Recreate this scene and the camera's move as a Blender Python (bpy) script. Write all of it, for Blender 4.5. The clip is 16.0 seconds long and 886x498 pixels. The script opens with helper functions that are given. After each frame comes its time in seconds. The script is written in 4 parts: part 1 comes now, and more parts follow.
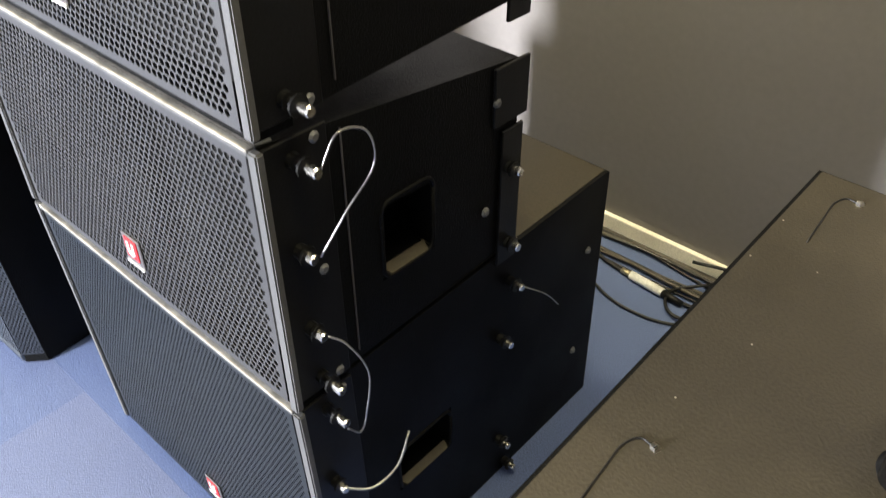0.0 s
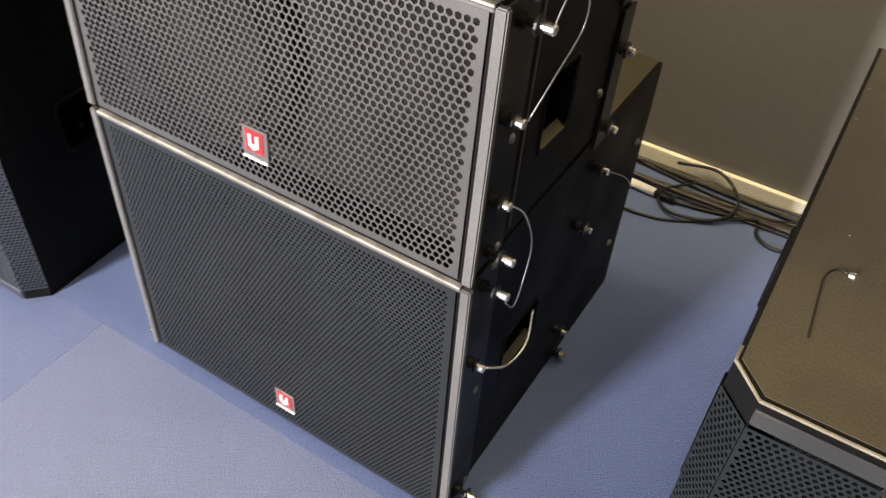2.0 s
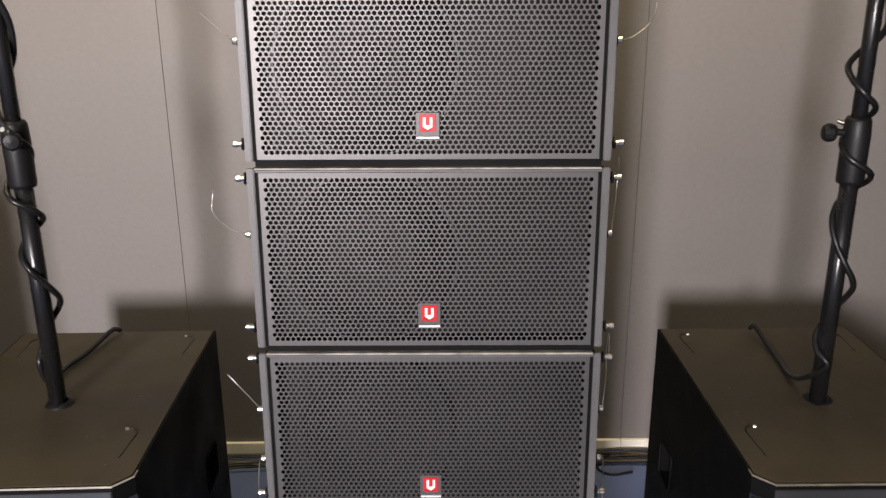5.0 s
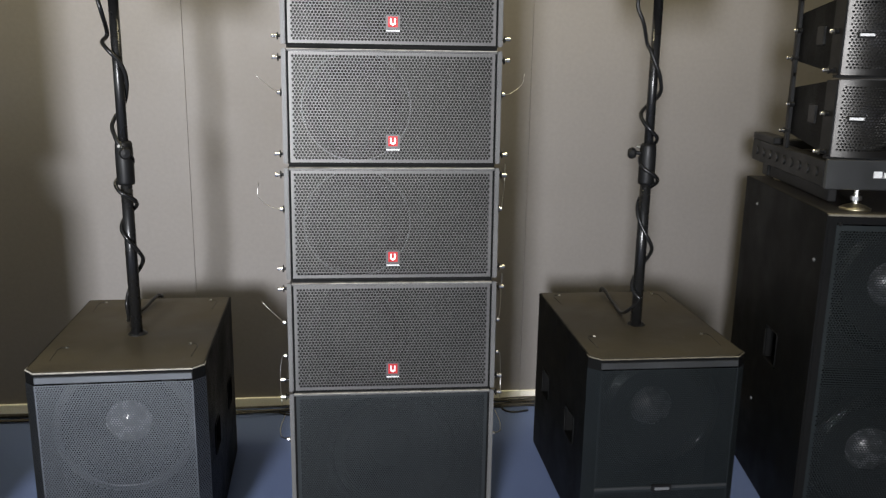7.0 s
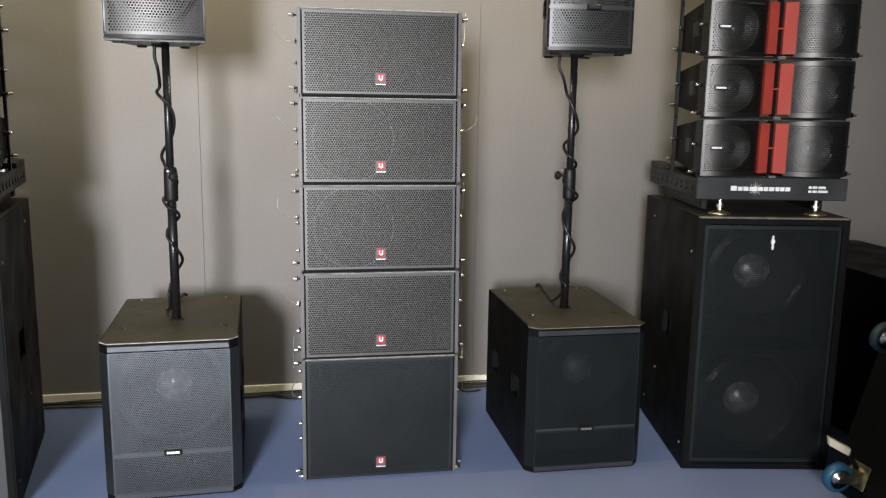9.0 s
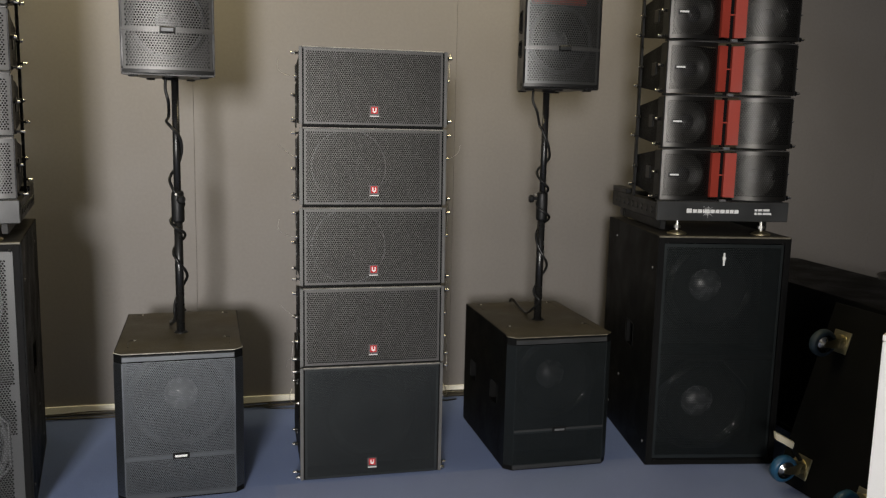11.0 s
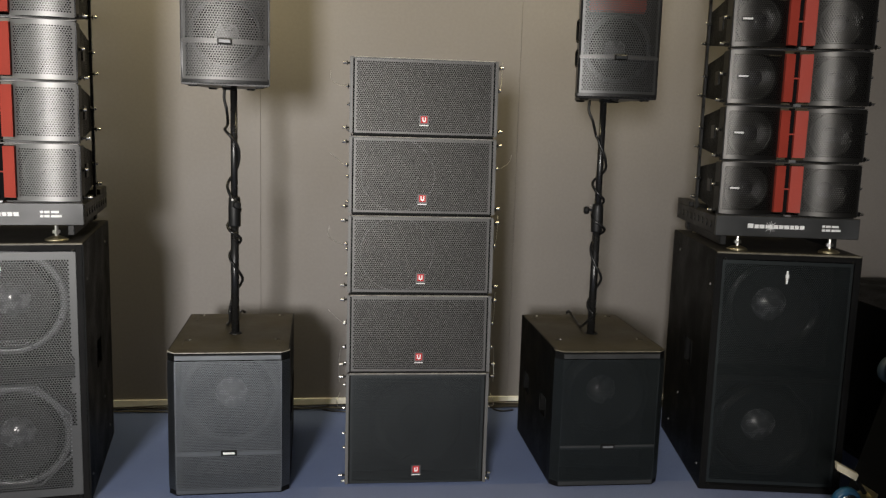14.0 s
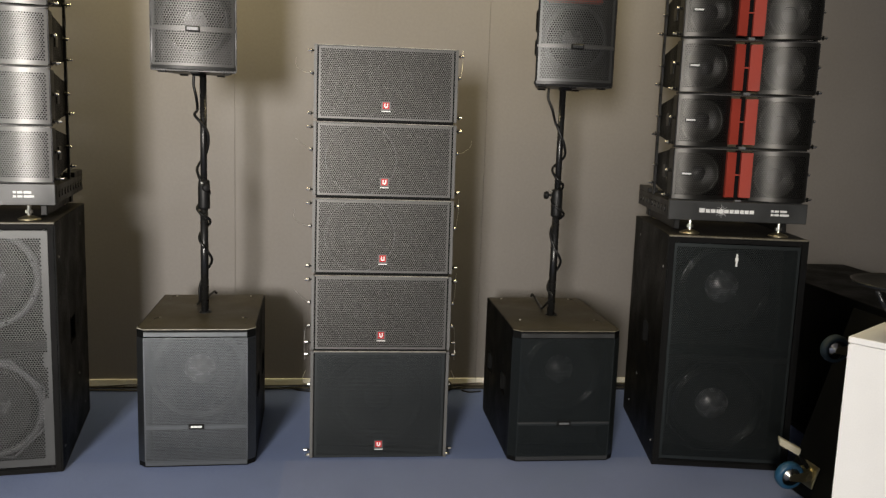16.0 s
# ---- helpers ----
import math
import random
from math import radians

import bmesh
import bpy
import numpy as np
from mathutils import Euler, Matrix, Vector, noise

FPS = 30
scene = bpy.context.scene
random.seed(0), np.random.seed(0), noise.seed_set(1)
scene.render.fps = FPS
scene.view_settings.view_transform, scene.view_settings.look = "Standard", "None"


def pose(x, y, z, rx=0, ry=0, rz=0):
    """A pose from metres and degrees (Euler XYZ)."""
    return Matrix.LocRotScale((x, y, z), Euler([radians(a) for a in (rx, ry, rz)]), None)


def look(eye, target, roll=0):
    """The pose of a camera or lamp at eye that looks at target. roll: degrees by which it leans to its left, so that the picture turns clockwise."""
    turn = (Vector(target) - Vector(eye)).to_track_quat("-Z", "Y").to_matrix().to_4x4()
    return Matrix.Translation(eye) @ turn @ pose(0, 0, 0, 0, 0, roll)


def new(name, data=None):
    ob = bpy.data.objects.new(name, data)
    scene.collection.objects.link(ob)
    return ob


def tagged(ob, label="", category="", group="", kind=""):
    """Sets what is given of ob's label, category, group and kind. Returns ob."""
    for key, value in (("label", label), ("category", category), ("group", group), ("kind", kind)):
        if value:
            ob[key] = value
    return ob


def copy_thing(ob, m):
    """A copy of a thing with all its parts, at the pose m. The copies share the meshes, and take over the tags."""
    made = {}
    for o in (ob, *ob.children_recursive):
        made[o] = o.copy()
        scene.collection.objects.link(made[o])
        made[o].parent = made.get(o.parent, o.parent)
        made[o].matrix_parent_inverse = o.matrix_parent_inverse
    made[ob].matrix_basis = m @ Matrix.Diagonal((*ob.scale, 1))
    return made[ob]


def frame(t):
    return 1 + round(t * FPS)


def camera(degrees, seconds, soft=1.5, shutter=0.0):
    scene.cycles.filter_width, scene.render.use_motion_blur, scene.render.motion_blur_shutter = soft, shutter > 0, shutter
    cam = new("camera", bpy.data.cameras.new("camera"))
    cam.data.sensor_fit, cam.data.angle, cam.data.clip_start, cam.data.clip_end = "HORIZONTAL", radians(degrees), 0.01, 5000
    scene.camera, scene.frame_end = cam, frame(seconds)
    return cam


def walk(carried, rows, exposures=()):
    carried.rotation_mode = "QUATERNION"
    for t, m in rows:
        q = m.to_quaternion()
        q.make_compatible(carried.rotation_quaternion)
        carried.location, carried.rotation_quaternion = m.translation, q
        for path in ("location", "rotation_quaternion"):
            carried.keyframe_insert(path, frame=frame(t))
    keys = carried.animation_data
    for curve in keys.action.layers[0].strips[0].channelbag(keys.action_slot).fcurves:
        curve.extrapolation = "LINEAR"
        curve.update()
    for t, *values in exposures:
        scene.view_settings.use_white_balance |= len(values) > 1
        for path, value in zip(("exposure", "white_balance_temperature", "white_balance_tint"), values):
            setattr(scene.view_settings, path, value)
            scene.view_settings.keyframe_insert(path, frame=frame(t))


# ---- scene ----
cam = camera(56.1, 16.0, soft=1.25, shutter=0.4)
PATH = [
    (0, (0.867, -0.325, 1.276), (-0.196, 0.779, -0.01), -2.0),
    (0.5, (0.876, -0.338, 1.234), (-0.148, 0.731, -0.111), 1.1),
    (1, (0.821, -0.425, 1.227), (-0.15, 0.606, -0.185), 2.1),
    (1.5, (0.709, -0.579, 1.234), (-0.201, 0.549, -0.145), 0.9),
    (2, (0.62, -0.61, 1.218), (-0.095, 0.663, -0.15), 4.4),
    (2.5, (0.493, -0.636, 1.197), (-0.002, 0.773, -0.134), 5.8),
    (3, (0.351, -0.703, 1.24), (0.064, 0.814, -0.032), 5.7),
    (3.5, (0.194, -0.857, 1.318), (0.057, 0.833, 0.258), 3.9),
    (4, (0.125, -0.985, 1.399), (0.053, 0.809, 0.519), 2.6),
    (4.5, (0.096, -1.182, 1.492), (0.041, 0.704, 0.828), 1.3),
    (4.7, (0.07, -1.274, 1.511), (0.029, 0.622, 0.877), 0.5),
    (6.8, (-0.088, -2.353, 1.569), (0.098, -0.418, 1.096), 0.5),
    (7, (-0.091, -2.45, 1.557), (0.101, -0.513, 1.099), 0.9),
    (7.5, (-0.123, -2.68, 1.522), (0.118, -0.737, 1.114), 1.8),
    (8, (-0.154, -2.905, 1.553), (0.114, -0.962, 1.161), 1.5),
    (8.5, (-0.283, -3.085, 1.593), (0.033, -1.15, 1.196), 1.0),
    (9, (-0.328, -3.278, 1.557), (0.015, -1.339, 1.207), 0.9),
    (9.2, (-0.317, -3.343, 1.581), (0.03, -1.404, 1.233), 1.1),
    (11.3, (-0.574, -3.569, 1.593), (-0.093, -1.649, 1.3), 1.1),
    (11.5, (-0.58, -3.568, 1.595), (-0.091, -1.651, 1.303), 1.0),
    (12, (-0.532, -3.574, 1.591), (-0.039, -1.655, 1.312), 1.1),
    (12.5, (-0.494, -3.566, 1.595), (-0.11, -1.623, 1.323), 0.7),
    (13, (-0.431, -3.558, 1.587), (-0.138, -1.599, 1.311), 0.8),
    (13.5, (-0.362, -3.568, 1.597), (-0.065, -1.609, 1.323), 1.9),
    (14, (-0.311, -3.598, 1.61), (-0.089, -1.631, 1.322), 1.7),
    (14.5, (-0.373, -3.646, 1.597), (-0.151, -1.682, 1.29), 0.8),
    (15, (-0.415, -3.702, 1.605), (-0.15, -1.748, 1.271), 0.8),
    (15.5, (-0.299, -3.746, 1.599), (-0.052, -1.788, 1.275), 0.7),
    (16, (-0.151, -3.753, 1.575), (0.072, -1.789, 1.276), 2.0),
]
walk(cam, [(t, look(eye, target, roll)) for t, eye, target, roll in PATH],
     exposures=[(0, 1.5, 6450, 2), (0.7, 1.44, 6600, 3), (1.5, 1.36, 7150, 5), (2.0, 1.2, 7350, 6), (2.5, 0.92, 7900, 10), (3.5, 0.14, 7800, 11), (4.7, -0.15, 7150, 11), (7, -0.16, 6450, 1), (9, -0.04, 6550, 1),
                (11.5, -0.88, 7140, 1), (12.0, -0.66, 7140, 1), (13, -0.68, 7140, 1), (14, -0.74, 7140, 1), (14.5, -0.52, 7180, 1), (15, -0.6, 7280, 1), (15.5, -0.95, 7340, 1), (16, -0.62, 7450, 1)])

# ---- world, lights ----
world = bpy.data.worlds.new("hall_world")
world.use_nodes = True
world.node_tree.nodes["Background"].inputs[0].default_value = (0.75, 0.8, 0.9, 1)
world.node_tree.nodes["Background"].inputs[1].default_value = 0.01
scene.world = world


def area_lamp(name, m, sx, sy, power, colour):
    data = bpy.data.lights.new(name, "AREA")
    data.shape, data.size, data.size_y = "RECTANGLE", sx, sy
    data.energy, data.color = power, colour
    ob = new(name, data)
    ob.matrix_world = m
    return ob


# daylight through the tall window in the rear wall
area_lamp("window_light", look((-2.2, -8.7, 2.15), (-0.66, 1.0, 0.9)), 1.1, 1.6, 198, (0.99, 0.945, 1.03)).data.spread = math.radians(70)
# daylight through the shop window in the west wall
area_lamp("shop_window_light", look((-4.38, -2.7, 1.6), (0.0, -1.2, 1.2)), 2.6, 1.7, 33, (0.93, 0.97, 1.0))
# ceiling panels over the stand
area_lamp("ceiling_panel_light", pose(-1.1, 0.22, 3.08), 1.2, 0.6, 44, (1.0, 0.835, 0.54))
area_lamp("ceiling_panel_light", pose(1.0, 0.12, 3.08), 1.2, 0.6, 35, (1.0, 0.835, 0.54))

# ---- materials ----


def material(name, colour, rough=0.5, metal=0.0, vary=0.15, scale=6.0, grain=0.12, grain_scale=220.0, bump=0.15,
             rough_vary=0.12, spec=0.5, stain=None, fleck=None):
    """Principled paint with variation at two scales, an uneven gloss and a fine relief."""
    mat = bpy.data.materials.new(name)
    mat.use_nodes = True
    nt = mat.node_tree
    n, l = nt.nodes, nt.links
    bsdf = n["Principled BSDF"]
    bsdf.inputs["Metallic"].default_value = metal
    bsdf.inputs["Specular IOR Level"].default_value = spec
    co = n.new("ShaderNodeTexCoord")
    big = n.new("ShaderNodeTexNoise")
    big.inputs["Scale"].default_value, big.inputs["Detail"].default_value = scale, 5
    fine = n.new("ShaderNodeTexNoise")
    fine.inputs["Scale"].default_value, fine.inputs["Detail"].default_value = grain_scale, 3
    l.new(co.outputs["Object"], big.inputs["Vector"])
    l.new(co.outputs["Object"], fine.inputs["Vector"])
    ramp = n.new("ShaderNodeMapRange")
    ramp.inputs[1].default_value, ramp.inputs[2].default_value = 0.3, 0.7
    ramp.inputs[3].default_value, ramp.inputs[4].default_value = 1 - vary, 1 + vary
    l.new(big.outputs["Fac"], ramp.inputs[0])
    ramp2 = n.new("ShaderNodeMapRange")
    ramp2.inputs[1].default_value, ramp2.inputs[2].default_value = 0.3, 0.7
    ramp2.inputs[3].default_value, ramp2.inputs[4].default_value = 1 - grain, 1 + grain
    l.new(fine.outputs["Fac"], ramp2.inputs[0])
    mul = n.new("ShaderNodeMath")
    mul.operation = "MULTIPLY"
    l.new(ramp.outputs[0], mul.inputs[0])
    l.new(ramp2.outputs[0], mul.inputs[1])
    tone = n.new("ShaderNodeVectorMath")
    tone.operation = "SCALE"
    tone.inputs[0].default_value = colour
    l.new(mul.outputs[0], tone.inputs["Scale"])
    out = tone.outputs[0]
    if stain:
        shade, amount, size = stain
        sn = n.new("ShaderNodeTexNoise")
        sn.inputs["Scale"].default_value, sn.inputs["Detail"].default_value = size, 8
        l.new(co.outputs["Object"], sn.inputs["Vector"])
        sr = n.new("ShaderNodeMapRange")
        sr.inputs[1].default_value, sr.inputs[2].default_value, sr.inputs[4].default_value = 0.48, 0.75, amount
        l.new(sn.outputs["Fac"], sr.inputs[0])
        mix = n.new("ShaderNodeMix")
        mix.data_type = "RGBA"
        l.new(sr.outputs[0], mix.inputs[0])
        l.new(out, mix.inputs[6])
        mix.inputs[7].default_value = (*shade, 1)
        out = mix.outputs[2]
    if fleck:
        shade, size, reach = fleck
        vor = n.new("ShaderNodeTexVoronoi")
        vor.inputs["Scale"].default_value = size
        l.new(co.outputs["Object"], vor.inputs["Vector"])
        near = n.new("ShaderNodeMapRange")
        near.inputs[1].default_value, near.inputs[2].default_value, near.inputs[3].default_value, near.inputs[4].default_value = reach * 0.5, reach, 1, 0
        l.new(vor.outputs["Distance"], near.inputs[0])
        mix = n.new("ShaderNodeMix")
        mix.data_type = "RGBA"
        l.new(near.outputs[0], mix.inputs[0])
        l.new(out, mix.inputs[6])
        mix.inputs[7].default_value = (*shade, 1)
        out = mix.outputs[2]
    l.new(out, bsdf.inputs["Base Color"])
    rr = n.new("ShaderNodeMapRange")
    rr.inputs[1].default_value, rr.inputs[2].default_value = 0.3, 0.7
    rr.inputs[3].default_value, rr.inputs[4].default_value = max(rough - rough_vary, 0.03), min(rough + rough_vary, 1)
    l.new(big.outputs["Fac"], rr.inputs[0])
    l.new(rr.outputs[0], bsdf.inputs["Roughness"])
    if bump:
        bn = n.new("ShaderNodeBump")
        bn.inputs["Strength"].default_value, bn.inputs["Distance"].default_value = bump, 0.002
        l.new(fine.outputs["Fac"], bn.inputs["Height"])
        l.new(bn.outputs[0], bsdf.inputs["Normal"])
    return mat


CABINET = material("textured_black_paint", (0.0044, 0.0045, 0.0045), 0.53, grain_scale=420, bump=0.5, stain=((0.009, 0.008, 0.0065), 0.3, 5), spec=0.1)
GRILLE_FINE = material("fine_black_powder_coat", (0.044, 0.049, 0.05), 0.41, metal=0.78, vary=0.06, grain_scale=500, bump=0.08, rough_vary=0.025)
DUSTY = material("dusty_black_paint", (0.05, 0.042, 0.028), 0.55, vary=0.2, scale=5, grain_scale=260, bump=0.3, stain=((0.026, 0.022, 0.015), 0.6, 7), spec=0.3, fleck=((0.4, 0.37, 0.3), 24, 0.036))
GRILLE = material("grey_black_powder_coat", (0.106, 0.104, 0.101), 0.44, metal=0.72, vary=0.06, grain_scale=500, bump=0.08, rough_vary=0.025)
# left floor subwoofer's grille coat, its reflected light put into the colour
GRILLE_LIT = material("lit_black_steel", (0.148, 0.157, 0.164), 0.385, metal=0.95, vary=0.06, grain_scale=500, bump=0.08, rough_vary=0.02)
# module grilles: dark coat for the shaded right tower, bright for the window-lit left
MODULE_SHADED = material("shaded_module_coat", (0.041, 0.0395, 0.037), 0.36, metal=0.8, vary=0.06, grain_scale=500, bump=0.08, rough_vary=0.025)
MODULE_LIT = material("lit_module_coat", (0.24, 0.238, 0.232), 0.46, metal=0.7, vary=0.06, grain_scale=500, bump=0.08, rough_vary=0.025)
# grille coat for right-hand boxes, darkened to hold the shade on that side
GRILLE_SHADED = material("shaded_powder_coat", (0.033, 0.0395, 0.0405), 0.41, metal=0.78, vary=0.06, grain_scale=500, bump=0.08, rough_vary=0.025)
RAIL = material("painted_steel_rail", (0.105, 0.104, 0.101), 0.45, metal=0.1, grain_scale=300, bump=0.1, rough_vary=0.05, spec=0.5, stain=((0.1, 0.098, 0.09), 0.4, 14))
BUMPER = material("satin_black_plate", (0.026, 0.027, 0.027), 0.4, grain_scale=300, bump=0.08, spec=0.55)
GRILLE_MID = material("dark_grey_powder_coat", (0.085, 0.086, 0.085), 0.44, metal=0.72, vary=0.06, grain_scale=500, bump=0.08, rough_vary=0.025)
CONE_GLOSS = material("glossy_paper_cone", (0.06, 0.058, 0.05), 0.36, vary=0.4, scale=20, grain_scale=160, bump=0.3, spec=0.7)
# worn edge whose pale colour also holds the ceiling light falling on it
WORN_LIT_EDGE = material("worn_lit_edge", (0.37, 0.35, 0.305), 0.5, vary=0.3, scale=25, grain_scale=300, bump=0.1, stain=((0.1, 0.095, 0.085), 0.7, 30))
RUBBED = material("rubbed_dusty_edge", (0.15, 0.135, 0.1), 0.5, vary=0.3, scale=25, grain_scale=300, bump=0.1, stain=((0.07, 0.062, 0.045), 0.7, 30))
SURROUND = material("matt_rubber", (0.006, 0.006, 0.006), 0.55, spec=0.2)
RIG = material("black_rigging_steel", (0.008, 0.008, 0.008), 0.45, metal=0.2, grain_scale=300, spec=0.3)
FOAM = material("black_foam", (0.006, 0.006, 0.0065), 0.95, grain_scale=300, bump=0.6, spec=0.1)
FOAM_GREY = material("dusty_grey_foam", (0.024, 0.023, 0.022), 0.95, grain_scale=300, bump=0.6, spec=0.1)
POCKET = material("black_plastic", (0.008, 0.008, 0.008), 0.42, spec=0.35)
CHROME = material("chrome_steel", (0.8, 0.78, 0.73), 0.28, metal=1.0, rough_vary=0.08, bump=0.0)
BRASS = material("yellow_zinc_steel", (0.52, 0.46, 0.31), 0.36, metal=1.0, bump=0.05)
STEEL_WIRE = material("steel_wire", (0.55, 0.54, 0.5), 0.35, metal=1.0, bump=0.0)
RED_BADGE = material("red_badge_enamel", (0.55, 0.02, 0.025), 0.3, bump=0)
PLATE = material("grey_badge_plate", (0.12, 0.11, 0.11), 0.35, metal=0.3, bump=0)
WHITE_PRINT = material("white_print", (0.8, 0.8, 0.78), 0.45, bump=0)
RED_HORN = material("red_painted_horn", (0.36, 0.05, 0.033), 0.6, vary=0.1, grain=0.05, spec=0.2)
CONE = material("paper_cone", (0.01, 0.01, 0.0105), 0.7, grain_scale=160, bump=0.3, spec=0.2)
CAP = material("dust_cap", (0.09, 0.09, 0.093), 0.32, vary=0.4, scale=24, grain_scale=160, bump=0.1, spec=0.7)
BASKET = material("driver_basket", (0.05, 0.052, 0.055), 0.38, metal=0.5)
BASKET_PALE = material("pale_driver_basket", (0.17, 0.172, 0.175), 0.4, metal=0.3)
POLE = material("gloss_black_tube", (0.01, 0.01, 0.01), 0.28, rough_vary=0.08, bump=0.05)
CONE_GREY = material("grey_paper_cone", (0.018, 0.018, 0.019), 0.65, vary=0.5, scale=18, grain_scale=160, bump=0.3, spec=0.25)
CAP_GREY = material("grey_dust_cap", (0.1, 0.1, 0.104), 0.27, vary=0.5, scale=24, grain_scale=160, bump=0.1, spec=0.8)
# dust cap with its highlight put into a pale base colour
CAP_LIT = material("lit_dust_cap", (0.26, 0.26, 0.255), 0.26, vary=0.4, scale=30, grain_scale=160, bump=0.1, spec=1.0)
RUBBER = material("black_rubber", (0.012, 0.012, 0.012), 0.2, rough_vary=0.05, spec=1.0)
CABLE = material("black_cable_jacket", (0.01, 0.01, 0.01), 0.33, grain_scale=90, spec=0.4)
CABLE_TAN = material("dusty_cable_jacket", (0.06, 0.052, 0.04), 0.5, grain_scale=90)
BLUE_TYRE = material("blue_wheel_tyre", (0.014, 0.075, 0.15), 0.45, stain=((0.03, 0.05, 0.065), 0.6, 20))
# the blue tyre again, dulled for the shadow over the upper caster
SHADED_TYRE = material("shaded_blue_tyre", (0.022, 0.038, 0.052), 0.55, stain=((0.035, 0.042, 0.048), 0.6, 20))
PLINTH = material("white_plinth_paint", (0.9, 0.89, 0.87), 0.5, vary=0.02, grain=0.02)
LEVER = material("cream_painted_lever", (0.62, 0.57, 0.43), 0.45, vary=0.1, stain=((0.35, 0.3, 0.2), 0.5, 22))
FADED = material("faded_black_laminate", (0.035, 0.032, 0.029), 0.6, vary=0.2, scale=4, grain_scale=260, bump=0.3, spec=0.2)
SKIRT = material("cream_skirting", (0.9, 0.87, 0.77), 0.3, vary=0.04, stain=((0.6, 0.54, 0.42), 0.3, 9))
WALL = material("taupe_wall_paint", (0.176, 0.164, 0.156), 0.62, vary=0.05, scale=1.6, grain=0.04, grain_scale=60, bump=0.12,
                stain=((0.14, 0.124, 0.11), 0.35, 1.3))
WALL_DARK = material("dark_wall_paint", (0.075, 0.068, 0.06), 0.6, vary=0.08, scale=1.6, grain_scale=60)
HALL = material("hall_wall_paint", (0.36, 0.345, 0.33), 0.7, vary=0.06, scale=1.2, grain_scale=60)
CEILING = material("ceiling_paint", (0.62, 0.6, 0.56), 0.75, vary=0.05, scale=1.2, grain_scale=60)
CARPET = material("blue_carpet", (0.112, 0.15, 0.295), 0.95, vary=0.1, scale=2.2, grain=0.35, grain_scale=420, bump=0.9, spec=0.1,
                  stain=((0.126, 0.172, 0.305), 0.5, 1.1))
CARPET_PALE = material("pale_lavender_carpet", (0.154, 0.181, 0.306), 0.95, vary=0.1, scale=2.6, grain=0.35, grain_scale=420, bump=0.9, spec=0.1,
                       stain=((0.16, 0.198, 0.302), 0.5, 1.6))
CARPET_MID = material("mid_blue_carpet", (0.13, 0.164, 0.3), 0.95, vary=0.1, scale=2.4, grain=0.35, grain_scale=420, bump=0.9, spec=0.1,
                      stain=((0.145, 0.186, 0.303), 0.5, 1.4))

for carpet in (CARPET, CARPET_PALE, CARPET_MID):
    pile = carpet.node_tree.nodes["Principled BSDF"].inputs
    pile["Sheen Weight"].default_value, pile["Sheen Roughness"].default_value = 0.4, 0.45
    pile["Sheen Tint"].default_value = (0.55, 0.68, 1.0, 1)

# ---- mesh helpers ----


def part(name, bm, mat, parent=None, label="", smooth=False, at=None):
    me = bpy.data.meshes.new(name)
    if smooth:
        for f in bm.faces:
            f.smooth = True
    bm.to_mesh(me)
    bm.free()
    me.materials.append(mat)
    return part_of(name, me, parent, label, at)


def part_of(name, me, parent=None, label="", at=None):
    ob = new(name, me)
    ob.parent = parent
    if at is not None:
        ob.matrix_basis = at
    if label:
        tagged(ob, label)
    return ob


def thing(name, m, label, category, group="", kind=""):
    ob = new(name)
    ob.empty_display_size = 0.1
    ob.matrix_world = m
    return tagged(ob, label, category, group, kind)


def box(bm, lo, hi, bevel=0.0, seg=1):
    mid = [(a + b) / 2 for a, b in zip(lo, hi)]
    size = [max(b - a, 1e-5) for a, b in zip(lo, hi)]
    made = bmesh.ops.create_cube(bm, size=1, matrix=Matrix.LocRotScale(mid, None, size))["verts"]
    if bevel:
        edges = {e for v in made for e in v.link_edges}
        bmesh.ops.bevel(bm, geom=list(edges), offset=bevel, segments=seg, affect="EDGES", clamp_overlap=True)
    return bm


def rod(bm, a, b, r0, r1=None, sides=12):
    a, b = Vector(a), Vector(b)
    d = b - a
    m = Matrix.Translation((a + b) / 2) @ d.to_track_quat("Z", "Y").to_matrix().to_4x4()
    bmesh.ops.create_cone(bm, cap_ends=True, segments=sides, radius1=r0, radius2=r0 if r1 is None else r1, depth=d.length, matrix=m)
    return bm


def lathe(bm, profile, m=None, sides=28):
    """Turn (radius, height) pairs about z."""
    rings = []
    for r, z in profile:
        if r < 1e-6:
            rings.append([bm.verts.new((0, 0, z))])
        else:
            rings.append([bm.verts.new((r * math.cos(2 * math.pi * k / sides), r * math.sin(2 * math.pi * k / sides), z)) for k in range(sides)])
    fresh = [v for ring in rings for v in ring]
    for p, q in zip(rings, rings[1:]):
        for k in range(sides):
            j = (k + 1) % sides
            if len(p) == 1 and len(q) > 1:
                bm.faces.new((p[0], q[k], q[j]))
            elif len(q) == 1 and len(p) > 1:
                bm.faces.new((p[k], q[0], p[j]))
            elif len(p) > 1:
                bm.faces.new((p[k], q[k], q[j], p[j]))
    if m is not None:
        bmesh.ops.transform(bm, matrix=m, verts=fresh)
    return bm


